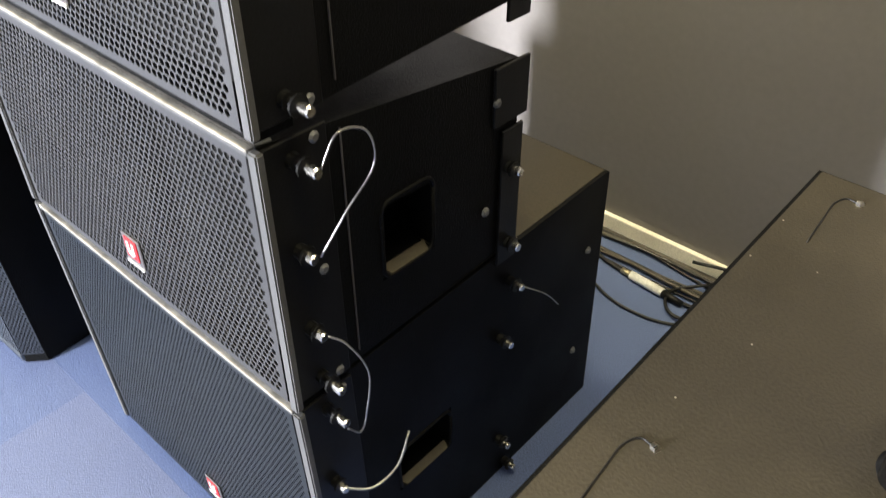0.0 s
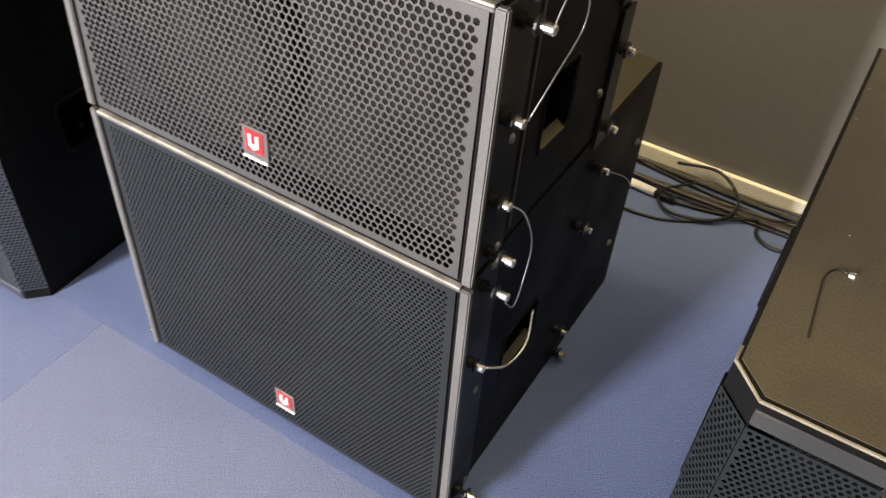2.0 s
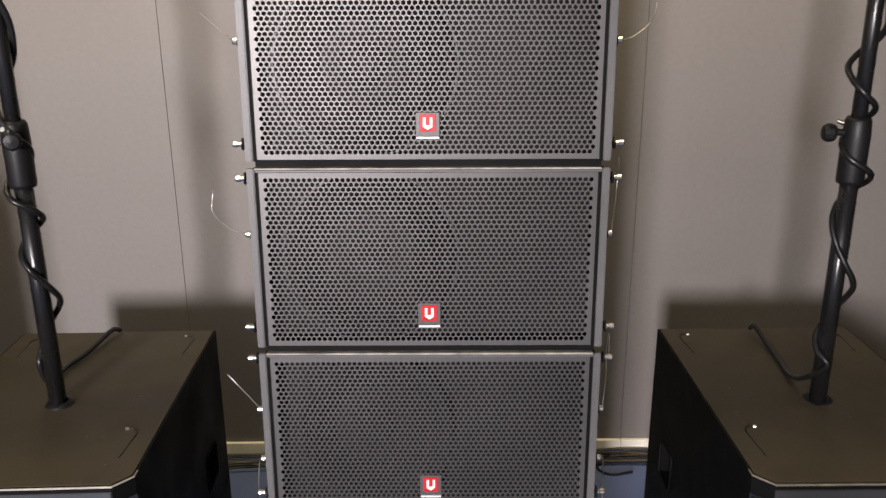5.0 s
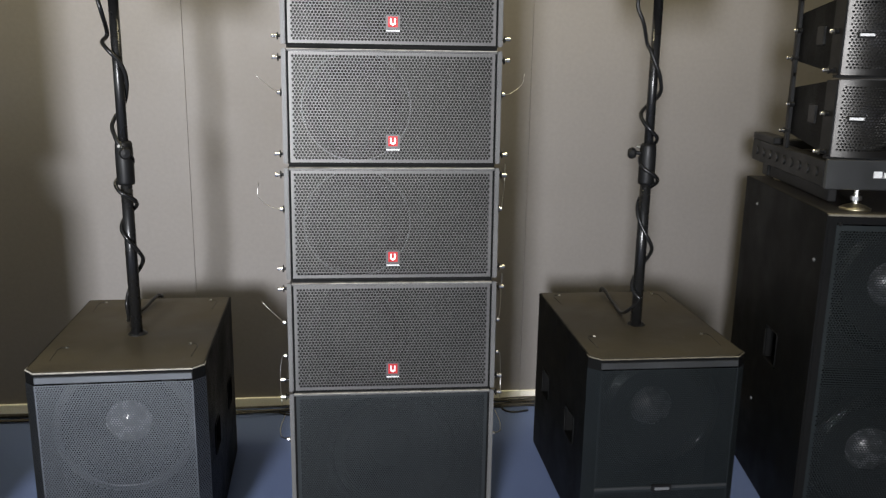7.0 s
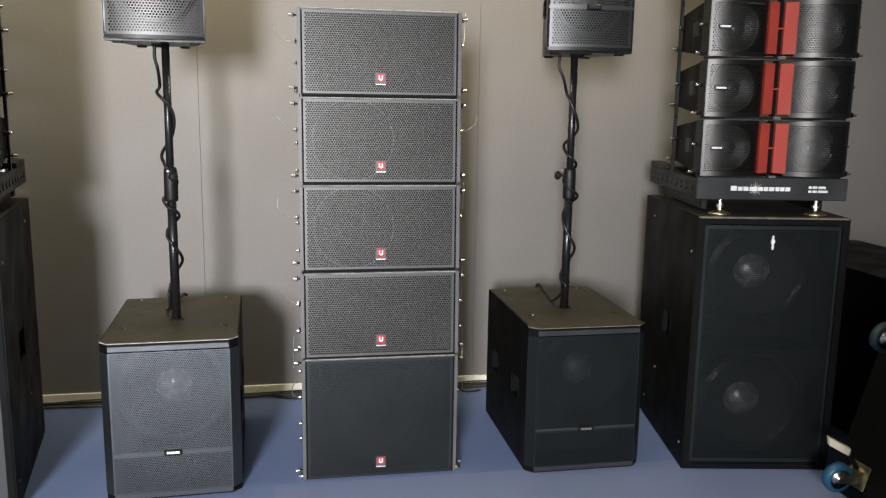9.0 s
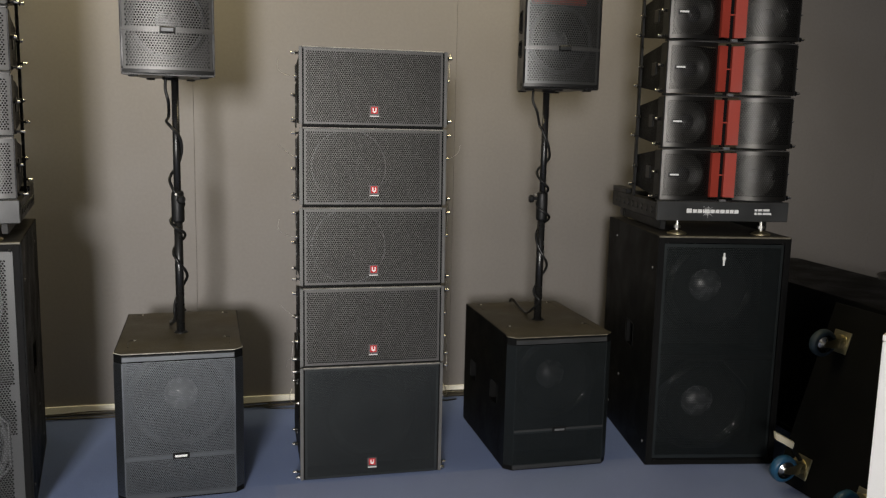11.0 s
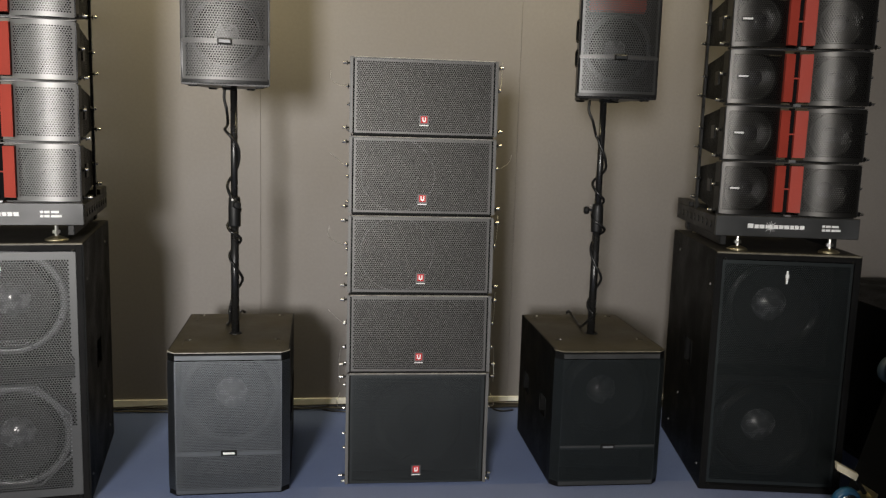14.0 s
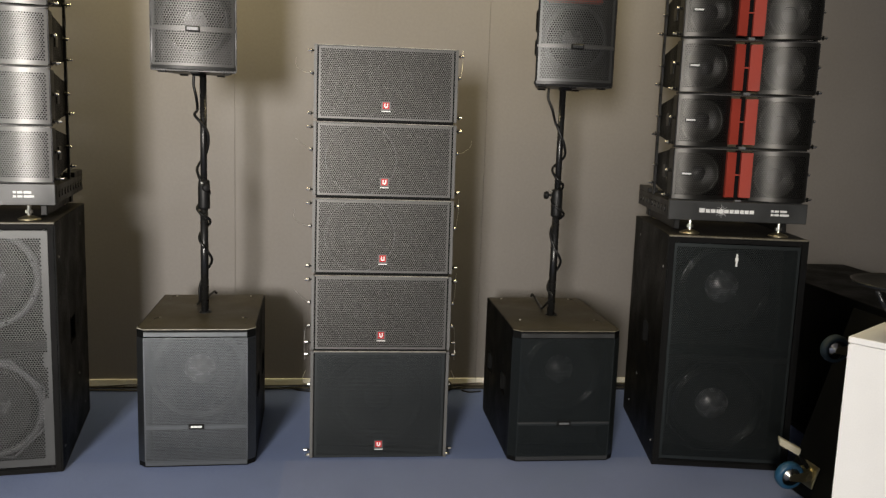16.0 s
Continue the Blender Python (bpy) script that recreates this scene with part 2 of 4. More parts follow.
def glide(points, steps=8):
    """A smooth line through the points."""
    pts = [Vector(p) for p in points]
    pts = [2 * pts[0] - pts[1]] + pts + [2 * pts[-1] - pts[-2]]
    out = []
    for i in range(1, len(pts) - 2):
        a, b, c, d = pts[i - 1:i + 3]
        for k in range(steps):
            t = k / steps
            out.append(0.5 * (2 * b + (c - a) * t + (2 * a - 5 * b + 4 * c - d) * t * t + (3 * b - a - 3 * c + d) * t ** 3))
    out.append(pts[-2])
    return out


def sweep(bm, line, r, sides=7):
    rings, side = [], None
    for i, p in enumerate(line):
        d = (line[min(i + 1, len(line) - 1)] - line[max(i - 1, 0)]).normalized()
        if side is None:
            side = d.orthogonal().normalized()
        side = (side - d * side.dot(d)).normalized()
        up = d.cross(side)
        rings.append([bm.verts.new(p + r * (math.cos(2 * math.pi * k / sides) * side + math.sin(2 * math.pi * k / sides) * up)) for k in range(sides)])
    for p, q in zip(rings, rings[1:]):
        for k in range(sides):
            bm.faces.new((p[k], p[(k + 1) % sides], q[(k + 1) % sides], q[k]))
    bm.faces.new(rings[0][::-1])
    bm.faces.new(rings[-1])
    return bm


def perforated(name, w, h, pitch, hole, rim_x, rim_z, mat, bend=None, keep=None, lip=0.0016):
    """A sheet in x and z, facing -y, with staggered round holes through it and a plain rim; bend(x, z) sets it forward or back."""
    verts, faces = [], []
    radius = pitch / math.sqrt(3)
    step = pitch * math.sqrt(3) / 2
    ring = [(math.cos(math.radians(60 * k + 30)), math.sin(math.radians(60 * k + 30))) for k in range(6)]

    def put(x, z, back=0.0):
        x, z = min(max(x, -w / 2), w / 2), min(max(z, 0), h)
        verts.append((x, (bend(x, z) if bend else 0.0) + back, z))
        return len(verts) - 1

    rows, cols = int(h / step) + 2, int(w / pitch / 2) + 2
    z0 = (h - (rows - 1) * step) / 2
    for j in range(-1, rows + 1):
        for i in range(-cols, cols + 1):
            x, z = (i + 0.5 * (j % 2)) * pitch, z0 + j * step
            if not (-w / 2 - radius < x < w / 2 + radius and -radius < z < h + radius):
                continue
            outer = [put(x + radius * c, z + radius * s) for c, s in ring]
            inside = abs(x) < w / 2 - rim_x and rim_z < z < h - rim_z and (keep is None or keep(x, z))
            if not inside:
                faces.append(outer[::-1])
                continue
            front = [put(x + hole / 2 * c, z + hole / 2 * s) for c, s in ring]
            rear = [put(x + hole / 2 * c, z + hole / 2 * s, lip) for c, s in ring]
            for k in range(6):
                n = (k + 1) % 6
                faces.append((outer[n], outer[k], front[k], front[n]))
                faces.append((front[n], front[k], rear[k], rear[n]))
    me = bpy.data.meshes.new(name)
    me.from_pydata(verts, [], faces)
    me.validate()
    me.materials.append(mat)
    return me


def cabinet(w, d, h, drop=0.0, lift=0.0, narrow=0.0, front=None, pockets=(), chamfer=0.0, bevel=0.004):
    """A loudspeaker box, front at y = 0 and base at z = 0. drop, lift: how far top and bottom close in towards the back; narrow: each
    side towards the back; front: (side rim, bottom rim, top rim, depth) of the opening behind the grille; pockets: (y0, y1, z0, z1, depth)."""
    bm = bmesh.new()

    def place(x, y, z):
        k = y / d
        half = w / 2 - narrow * max(k, 0)
        zz = lift * k + z / h * (h - (drop + lift) * k)
        return (x / (w / 2) * half, y, zz)

    def quad(*pts):
        bm.faces.new([bm.verts.new(place(*p)) for p in pts])

    # sides with hand pockets
    for s in (-1, 1):
        ys = sorted({chamfer, d, *[v for p in pockets for v in p[:2]]})
        zs = sorted({0.0, h, *[v for p in pockets for v in p[2:4]]})
        for y0, y1 in zip(ys, ys[1:]):
            for z0, z1 in zip(zs, zs[1:]):
                hit = [p for p in pockets if p[0] <= y0 and y1 <= p[1] and p[2] <= z0 and z1 <= p[3]]
                x = s * w / 2
                if not hit:
                    quad((x, y0, z0), (x, y1, z0), (x, y1, z1), (x, y0, z1))
                    continue
                q = s * (w / 2 - hit[0][4])
                quad((q, y0, z0), (q, y1, z0), (q, y1, z1), (q, y0, z1))
                if y0 == hit[0][0]:
                    quad((x, y0, z0), (q, y0, z0), (q, y0, z1), (x, y0, z1))
                if y1 == hit[0][1]:
                    quad((x, y1, z0), (q, y1, z0), (q, y1, z1), (x, y1, z1))
                if z0 == hit[0][2]:
                    quad((x, y0, z0), (q, y0, z0), (q, y1, z0), (x, y1, z0))
                if z1 == hit[0][3]:
                    quad((x, y0, z1), (q, y0, z1), (q, y1, z1), (x, y1, z1))
        if chamfer:
            f = s * (w / 2 - chamfer)
            quad((s * w / 2, chamfer, 0), (f, 0, 0), (f, 0, h), (s * w / 2, chamfer, h))
    half, f = w / 2, w / 2 - chamfer
    for z in (0, h):
        ring = [(-f, 0, z), (f, 0, z)]
        if chamfer:
            ring += [(half, chamfer, z)]
        ring += [(half, d, z), (-half, d, z)]
        if chamfer:
            ring += [(-half, chamfer, z)]
        quad(*ring)
    quad((-half, d, 0), (half, d, 0), (half, d, h), (-half, d, h))
    if front:
        rx, r0, r1, deep = front
        a, b, lo, hi = -f + rx, f - rx, r0, h - r1
        quad((-f, 0, 0), (f, 0, 0), (b, 0, lo), (a, 0, lo))
        quad((-f, 0, h), (f, 0, h), (b, 0, hi), (a, 0, hi))
        quad((-f, 0, 0), (a, 0, lo), (a, 0, hi), (-f, 0, h))
        quad((f, 0, 0), (b, 0, lo), (b, 0, hi), (f, 0, h))
        quad((a, deep, lo), (b, deep, lo), (b, deep, hi), (a, deep, hi))
        for p, q in (((a, lo), (b, lo)), ((b, lo), (b, hi)), ((b, hi), (a, hi)), ((a, hi), (a, lo))):
            quad((p[0], 0, p[1]), (q[0], 0, q[1]), (q[0], deep, q[1]), (p[0], deep, p[1]))
    else:
        quad((-f, 0, 0), (f, 0, 0), (f, 0, h), (-f, 0, h))
    bmesh.ops.remove_doubles(bm, verts=bm.verts, dist=1e-5)
    bmesh.ops.recalc_face_normals(bm, faces=bm.faces)
    if bevel:
        sharp = [e for e in bm.edges if len(e.link_faces) == 2 and e.calc_face_angle() > 0.5]
        bmesh.ops.bevel(bm, geom=sharp, offset=bevel, segments=2, affect="EDGES", clamp_overlap=True)
    return bm


def bowed_bar(half, z0, z1, front, deep, n=16):
    """A bar along x whose front follows front(x)."""
    bm = bmesh.new()
    rows = []
    for k in range(n + 1):
        x = -half + 2 * half * k / n
        y = front(x)
        rows.append([bm.verts.new(p) for p in ((x, y, z0), (x, y, z1), (x, y + deep, z1), (x, y + deep, z0))])
    for p, q in zip(rows, rows[1:]):
        for k in range(4):
            bm.faces.new((p[k], p[(k + 1) % 4], q[(k + 1) % 4], q[k]))
    bm.faces.new(rows[0])
    bm.faces.new(rows[-1])
    bmesh.ops.recalc_face_normals(bm, faces=bm.faces)
    return bm


def driver_parts(parent, x, z, y, r, basket_mat=None, cone_mat=None, cap_mat=None, roll_mat=None, roll=0.0024):
    """A loudspeaker chassis on the baffle at y, facing -y: basket, surround, cone and dust cap."""
    face = pose(x, y, z, 90, 0, 0)
    basket = part("driver", lathe(bmesh.new(), [(r, 0), (r, 0.012), (r * 0.97, 0.016), (r * 0.9, 0.016), (r * 0.88, 0.01), (r * 0.88, 0)], None, 40), basket_mat or BASKET, parent,
                  "grey steel loudspeaker driver basket", True, face)
    bm = bmesh.new()
    lathe(bm, [(r * (0.9 - 0.0033 * k), 0.013 + roll * math.cos(math.radians(30 * k))) for k in range(49)], None, 48)
    part("surround", bm, roll_mat or RUBBER, basket, "", True)
    part("cone", lathe(bmesh.new(), [(r * 0.745, 0.014), (r * 0.5, -0.018), (r * 0.3, -0.04)], None, 40), cone_mat or CONE, basket, "", True)
    part("dust_cap", lathe(bmesh.new(), [(r * 0.33, -0.038), (r * 0.28, -0.02), (r * 0.18, -0.008), (r * 0.08, -0.002), (0, 0)], None, 32), cap_mat or cone_mat or CAP, basket, "", True)
    for k in range(8):
        a = math.radians(45 * k + 22.5)
        part_of("bolt", BOLT_DARK, basket, "", pose(r * 0.935 * math.cos(a), r * 0.935 * math.sin(a), 0.012))
    return basket


def badge(parent, x, z, y, s=0.042):
    """Maker's badge: grey plate, red square with a pale mark, and a pale bar below."""
    plate = part("badge", box(bmesh.new(), (x - s / 2, y - 0.003, z - s / 2), (x + s / 2, y, z + s / 2), 0.001), PLATE, parent, "small red and white badge")
    part("red_field", box(bmesh.new(), (x - s * 0.34, y - 0.0045, z - s * 0.3), (x + s * 0.34, y - 0.0028, z + s * 0.42), 0.0005), RED_BADGE, plate, "red square")
    bm = bmesh.new()
    rim = [(-0.2, 0.3), (-0.2, -0.1), (0, -0.22), (0.2, -0.1), (0.2, 0.3), (0.08, 0.3), (0.08, -0.02), (-0.08, -0.02), (-0.08, 0.3)]
    low = [bm.verts.new((x + a * s, y - 0.0043, z + b * s)) for a, b in rim]
    top = [bm.verts.new((x + a * s, y - 0.0055, z + b * s)) for a, b in rim]
    for k in range(len(rim)):
        n = (k + 1) % len(rim)
        bm.faces.new((low[k], low[n], top[n], top[k]))
    bm.faces.new(top)
    bmesh.ops.recalc_face_normals(bm, faces=bm.faces)
    part("pale_mark", bm, WHITE_PRINT, plate, "white mark")
    part("pale_bar", box(bmesh.new(), (x - s * 0.47, y - 0.0045, z - s * 0.59), (x + s * 0.47, y - 0.002, z - s * 0.505)), WHITE_PRINT, plate, "white bar")
    return plate


def pin_mesh(long=0.039):
    """A black collar and flange with a chrome-tipped pin through it."""
    bm = bmesh.new()
    lathe(bm, [(0, 0), (0.0085, 0), (0.0085, 0.009), (0.0045, 0.0095), (0.0045, long * 0.5), (0.011, long * 0.5), (0.011, long * 0.5 + 0.003), (0.0045, long * 0.5 + 0.0035),
               (0.0045, long - 0.011), (0.006, long - 0.0105), (0.006, long - 0.002), (0.005, long), (0, long)], None, 12)
    for f in bm.faces:
        f.material_index = 1 if f.calc_center_median().z > long * 0.5 + 0.004 else 0
    me = bpy.data.meshes.new("pin")
    bm.to_mesh(me)
    bm.free()
    me.materials.append(RIG)
    me.materials.append(CHROME)
    return me


def bolt_mesh(r=0.008, tall=0.006, mat=None):
    bm = bmesh.new()
    lathe(bm, [(0, 0), (r, 0), (r, tall * 0.5), (r * 0.6, tall), (0, tall)], None, 8)
    me = bpy.data.meshes.new("bolt")
    bm.to_mesh(me)
    bm.free()
    me.materials.append(mat or CHROME)
    return me


PIN, STUB, BOLT, BOLT_DARK = pin_mesh(), pin_mesh(0.026), bolt_mesh(0.0065, 0.005, BASKET_PALE), bolt_mesh(0.006, 0.007, RIG)


def side_pin(parent, s, x, y, z, me=PIN):
    return part_of("pin" if me is not BOLT else "bolt", me, parent, "chrome quick-release pin" if me is not BOLT else "", pose(s * x, y, z, 0, s * 90, 0))


def wire(parent, s, points, r=0.0009):
    return part("lanyard", sweep(bmesh.new(), glide([(s * x, y, z) for x, y, z in points], 6), r, 5), STEEL_WIRE, parent, "thin steel safety wire", True)


def pocket_frame(parent, s, x, y0, y1, z0, z1, t=0.003):
    """The rounded moulded rim round a hand pocket."""
    pts, c = [], 0.014
    for cy, cz, turn in ((y1 - c, z1 - c, 0), (y0 + c, z1 - c, 90), (y0 + c, z0 + c, 180), (y1 - c, z0 + c, 270)):
        for k in range(5):
            q = math.radians(turn + 22.5 * k)
            pts.append(Vector((s * x, cy + (c + t * 0.4) * math.cos(q), cz + (c + t * 0.4) * math.sin(q))))
    pts.append(pts[0].copy())
    bm = bmesh.new()
    sweep(bm, pts, t, 8)
    for k, (cy, cz) in enumerate(((y1, z1), (y0, z1), (y0, z0), (y1, z0))):
        dy, dz = (-1, 1, 1, -1)[k] * c, (-1, -1, 1, 1)[k] * c
        bm.faces.new([bm.verts.new((s * (x - 0.001), cy + p * dy, cz + q * dz)) for p, q in ((0, 0), (1, 0), (0.3, 0.3), (0, 1))])
    return part("handle", bm, CABINET, parent, "black moulded hand grip", True)


def grip_floor(parent, s, x, y0, y1, z0, deep):
    """The worn lower lip of a hand pocket, sloping out; its paler colour also holds the light it catches."""
    bm = bmesh.new()
    a = [(s * (x - deep), y0 + 0.004, z0 + 0.008), (s * (x - deep), y1 - 0.004, z0 + 0.008), (s * (x + 0.002), y1 - 0.01, z0 + 0.003), (s * (x + 0.002), y0 + 0.01, z0 + 0.003)]
    low = [bm.verts.new((p[0], p[1], z0 - 0.002)) for p in a]
    top = [bm.verts.new(p) for p in a]
    for k in range(4):
        bm.faces.new((low[k], low[(k + 1) % 4], top[(k + 1) % 4], top[k]))
    bm.faces.new(low)
    bm.faces.new(top)
    bmesh.ops.recalc_face_normals(bm, faces=bm.faces)
    return part("grip_lip", bm, DUSTY, parent, "worn lip of the hand grip, painted paler as lit")

# ---- setting ----
YAW_WALL = 0.7


def slab(name, lo, hi, mat, label, m=None, bevel=0.0):
    ob = part(name, box(bmesh.new(), lo, hi, bevel), mat)
    if m is not None:
        ob.matrix_world = m
    return tagged(ob, label, "wall" if name.startswith("wall") else name.split("_")[0], "", "structure")


floor = slab("floor", (-4.6, -9.2, -0.12), (4.5, 1.75, -0.006), HALL, "short-pile blue carpet laid in sheets over the hall floor")
for lo, hi, mat, label in (((-4.6, -0.029), (4.5, 1.75), CARPET, "saturated blue carpet sheet"), ((-0.4316, -9.2), (4.5, -0.0294), CARPET_PALE, "paler lavender-blue carpet sheet"),
                           ((-4.6, -9.2), (-0.432, -0.0294), CARPET_MID, "mid blue carpet sheet")):
    part("carpet_sheet", box(bmesh.new(), (*lo, -0.0055), (*hi, 0)), mat, floor, label)
tagged(slab("ceiling", (-4.6, -9.2, 3.12), (4.5, 1.75, 3.25), CEILING, "plain pale painted ceiling of the hall"), category="ceiling")
WALL_AT = pose(0, 1.102, 0, 0, 0, YAW_WALL)
wall_back = slab("wall_north", (-4.6, 0.016, 0), (4.4, 0.2, 3.12), WALL_DARK, "taupe painted panel wall with thin vertical joints", WALL_AT)
slab("wall_east", (4.2, -9.2, 0), (4.35, 1.3, 3.12), WALL_DARK, "plain dark taupe side wall")
west = bmesh.new()
for lo, hi in (((-9.2, 0), (-4.1, 3.12)), ((-1.3, 0), (1.2, 3.12)), ((-4.1, 0), (-1.3, 0.7)), ((-4.1, 2.5), (-1.3, 3.12))):
    box(west, (-4.6, lo[0], lo[1]), (-4.45, hi[0], hi[1]))
tagged(part("wall_west", west, HALL), "grey-brown side wall with a wide shop window", "wall", "", "structure")
shop = tagged(thing("window_2", pose(-4.5, -2.7, 0.7), "wide bright shop window in a dark frame", "window"), kind="structure")
bm = bmesh.new()
for lo, hi in (((-1.4, 0), (1.4, 0.04)), ((-1.4, 1.76), (1.4, 1.8)), ((-1.4, 0.04), (-1.36, 1.76)), ((1.36, 0.04), (1.4, 1.76)), ((-0.02, 0.04), (0.02, 1.76))):
    box(bm, (-0.03, lo[0], lo[1]), (0.03, hi[0], hi[1]), 0.003)
part("window_frame", bm, RIG, shop)
WIN = (-2.8, -1.6, 1.3, 3.0)
rear = bmesh.new()
box(rear, (-4.45, -9.05, 0), (WIN[0], -8.9, 3.12))
box(rear, (WIN[1], -9.05, 0), (4.2, -8.9, 3.12))
box(rear, (WIN[0], -9.05, 0), (WIN[1], -8.9, WIN[2]))
box(rear, (WIN[0], -9.05, WIN[3]), (WIN[1], -8.9, 3.12))
tagged(part("wall_south", rear, HALL), "plain grey-brown wall with one tall window", "wall", "", "structure")
window = tagged(thing("window_1", pose(0, -8.97, 0), "tall bright window in a dark frame", "window"), kind="structure")
frame_bm = bmesh.new()
for lo, hi in (((WIN[0], WIN[2]), (WIN[0] + 0.03, WIN[3])), ((WIN[1] - 0.03, WIN[2]), (WIN[1], WIN[3])),
               ((WIN[0] + 0.03, WIN[2]), (WIN[1] - 0.03, WIN[2] + 0.03)), ((WIN[0] + 0.03, WIN[3] - 0.03), (WIN[1] - 0.03, WIN[3]))):
    box(frame_bm, (lo[0], -0.02, lo[1]), (hi[0], 0.02, hi[1]), 0.003)
part("window_frame", frame_bm, RIG, window)

# ---- loudspeakers ----
HALF = 0.31


def front_rails(parent, h):
    for s in (-1, 1):
        a, b = sorted((s * 0.3078, s * 0.3215))
        part("side_rail", box(bmesh.new(), (a, -0.006, 0.001), (b, 0.004, h - 0.001), 0.0018, 2), RAIL, parent, "worn grey steel corner rail")
    part("top_rail", box(bmesh.new(), (-0.307, -0.005, h - 0.0085), (0.307, 0.024, h - 0.0035), 0.001), RAIL, parent, "grey steel edge")
    # wear plus overhead light, both in the colour of this top strip
    part("worn_edge", box(bmesh.new(), (-0.307, -0.0055, h - 0.0033), (0.307, 0.024, h - 0.0004), 0.0008), WORN_LIT_EDGE, parent, "worn upper edge, painted paler for the light from above")


def side_iron(parent, h, s, d):
    """Rigging plate along the front edge of the side, with its pins and a bolt row."""
    a, b = sorted((s * HALF, s * (HALF + 0.004)))
    part("rigging_plate", box(bmesh.new(), (a, 0.0045, 0.004), (b, 0.082, h - 0.004), 0.001), RIG, parent, "black steel rigging plate")
    for z in (0.026, h - 0.026):
        side_pin(parent, s, HALF + 0.003, 0.038, z)
    for y, z in ((0.066, 0.014), (0.066, h - 0.014), (0.06, h * 0.5), (d - 0.045, h * 0.74), (d - 0.06, h * 0.3)):
        side_pin(parent, s, HALF + 0.002, y, z, BOLT)


LA_H, LA_D = 0.336, 0.388
LA_GRILLE = perforated("grille", 0.602, 0.323, 0.0098, 0.0084, 0.007, 0.005, GRILLE)
SUB_H, SUB_D = 0.519, 0.64
SUB_GRILLE = perforated("grille", 0.602, 0.505, 0.0074, 0.0046, 0.011, 0.006, GRILLE_FINE)


def line_array_box(z, k, stretch):
    ob = thing("line_array_box", pose(0, (z - STACK_Z[0]) * math.tan(radians(LEAN_BACK)), z, -LEAN_BACK) @ Matrix.Diagonal((1, 1, stretch, 1)), "black line-array loudspeaker with perforated grille, stacked in a column", "loudspeaker", "line-array column")
    part("body", cabinet(2 * HALF, LA_D, LA_H, 0.045, 0.02, 0.0, (0.0115, 0.006, 0.006, 0.085), ((0.15, 0.232, 0.098, 0.2, 0.05),)), CABINET, ob, "black textured wooden cabinet")
    front_rails(ob, LA_H)
    part("bottom_lip", box(bmesh.new(), (-0.3065, 0.0045, -0.0095), (0.3065, 0.05, 0.0005)), CABINET, ob, "black lip over the joint")
    part_of("grille", LA_GRILLE, ob, "dark grey perforated steel grille", pose(0, -0.003, 0.004))
    part("acoustic_foam", box(bmesh.new(), (-0.297, 0.046, 0.008), (0.297, 0.052, LA_H - 0.008)), FOAM_GREY, ob)
    driver_parts(ob, -0.11, LA_H / 2, 0.03, 0.155, FOAM_GREY, FOAM_GREY, FOAM_GREY, FOAM_GREY)
    if k in (1, 2):
        rim = lathe(bmesh.new(), [(0.159, 0.0), (0.159, 0.006), (0.162, 0.006), (0.162, 0.0)], None, 56)
        part("driver_rim", rim, BASKET, ob, "thin pale rim of the driver", False, pose(-0.107, 0.018, LA_H / 2, 90, 0, 0))
    badge(ob, 0, 0.066, -0.0032)
    for s in (-1, 1):
        side_iron(ob, LA_H, s, LA_D)
        pocket_frame(ob, s, HALF, 0.15, 0.232, 0.098, 0.2)
        grip_floor(ob, s, HALF, 0.15, 0.232, 0.098, 0.012)
        for y, z in ((0.032, 0.208), (0.032, 0.104))[:2 if k == 0 else 1]:
            side_pin(ob, s, HALF + 0.003, y, z, STUB)
        for y, z in ((LA_D - 0.018, 0.15), (LA_D - 0.012, 0.028)):
            side_pin(ob, s, HALF, y, z, STUB)
        a, b = sorted((s * HALF, s * (HALF + 0.005)))
        part("catch_plate", box(bmesh.new(), (a, LA_D - 0.05, 0.216), (b, LA_D + 0.014, 0.292), 0.001), RIG, ob, "black steel catch plate")
        part("rear_bar", box(bmesh.new(), (a, LA_D - 0.032, -0.004), (b, LA_D + 0.008, 0.205), 0.001), RIG, ob, "black flat steel bar")
        part("seam", box(bmesh.new(), (a - 0.0003, 0.1, 0.02), (b + 0.0003 - (b - a) * 0.6, 0.1012, LA_H - 0.02)), PLATE, ob, "fine grey edge of the rigging plate")
        sag = 0.012 * math.sin(2.7 * k + s)
        if s > 0 and (k % 2 or k < 1):
            wire(ob, s, ((HALF + 0.036, 0.045, LA_H - 0.028), (HALF + 0.04, 0.066, LA_H + 0.004), (HALF + 0.044, 0.088 + sag, LA_H - 0.006), (HALF + 0.044, 0.094 + sag, LA_H - 0.045), (HALF + 0.038, 0.07, 0.252), (HALF + 0.028, 0.04, 0.208)), 0.0012)
        else:
            wire(ob, s, ((HALF + 0.026, 0.034, 0.208), (HALF + 0.05 + sag, 0.05, 0.214), (HALF + 0.085 + sag, 0.07, 0.24), (HALF + 0.095, 0.075, 0.27 + sag)))
        if k == 0:
            wire(ob, s, ((HALF + 0.028, 0.036, 0.104), (HALF + 0.038, 0.054, 0.085), (HALF + 0.044, 0.066 + sag, 0.03), (HALF + 0.044, 0.068, -0.03), (HALF + 0.042, 0.058, -0.058), (HALF + 0.038, 0.042, -0.042)), 0.0012)
    return ob


STACK_Z = (0.5245, 0.8825, 1.2335, 1.576, 1.913)
LEAN_BACK = 2.1
for k in range(4):
    line_array_box(STACK_Z[k], k, (STACK_Z[k + 1] - STACK_Z[k]) / 0.3462)


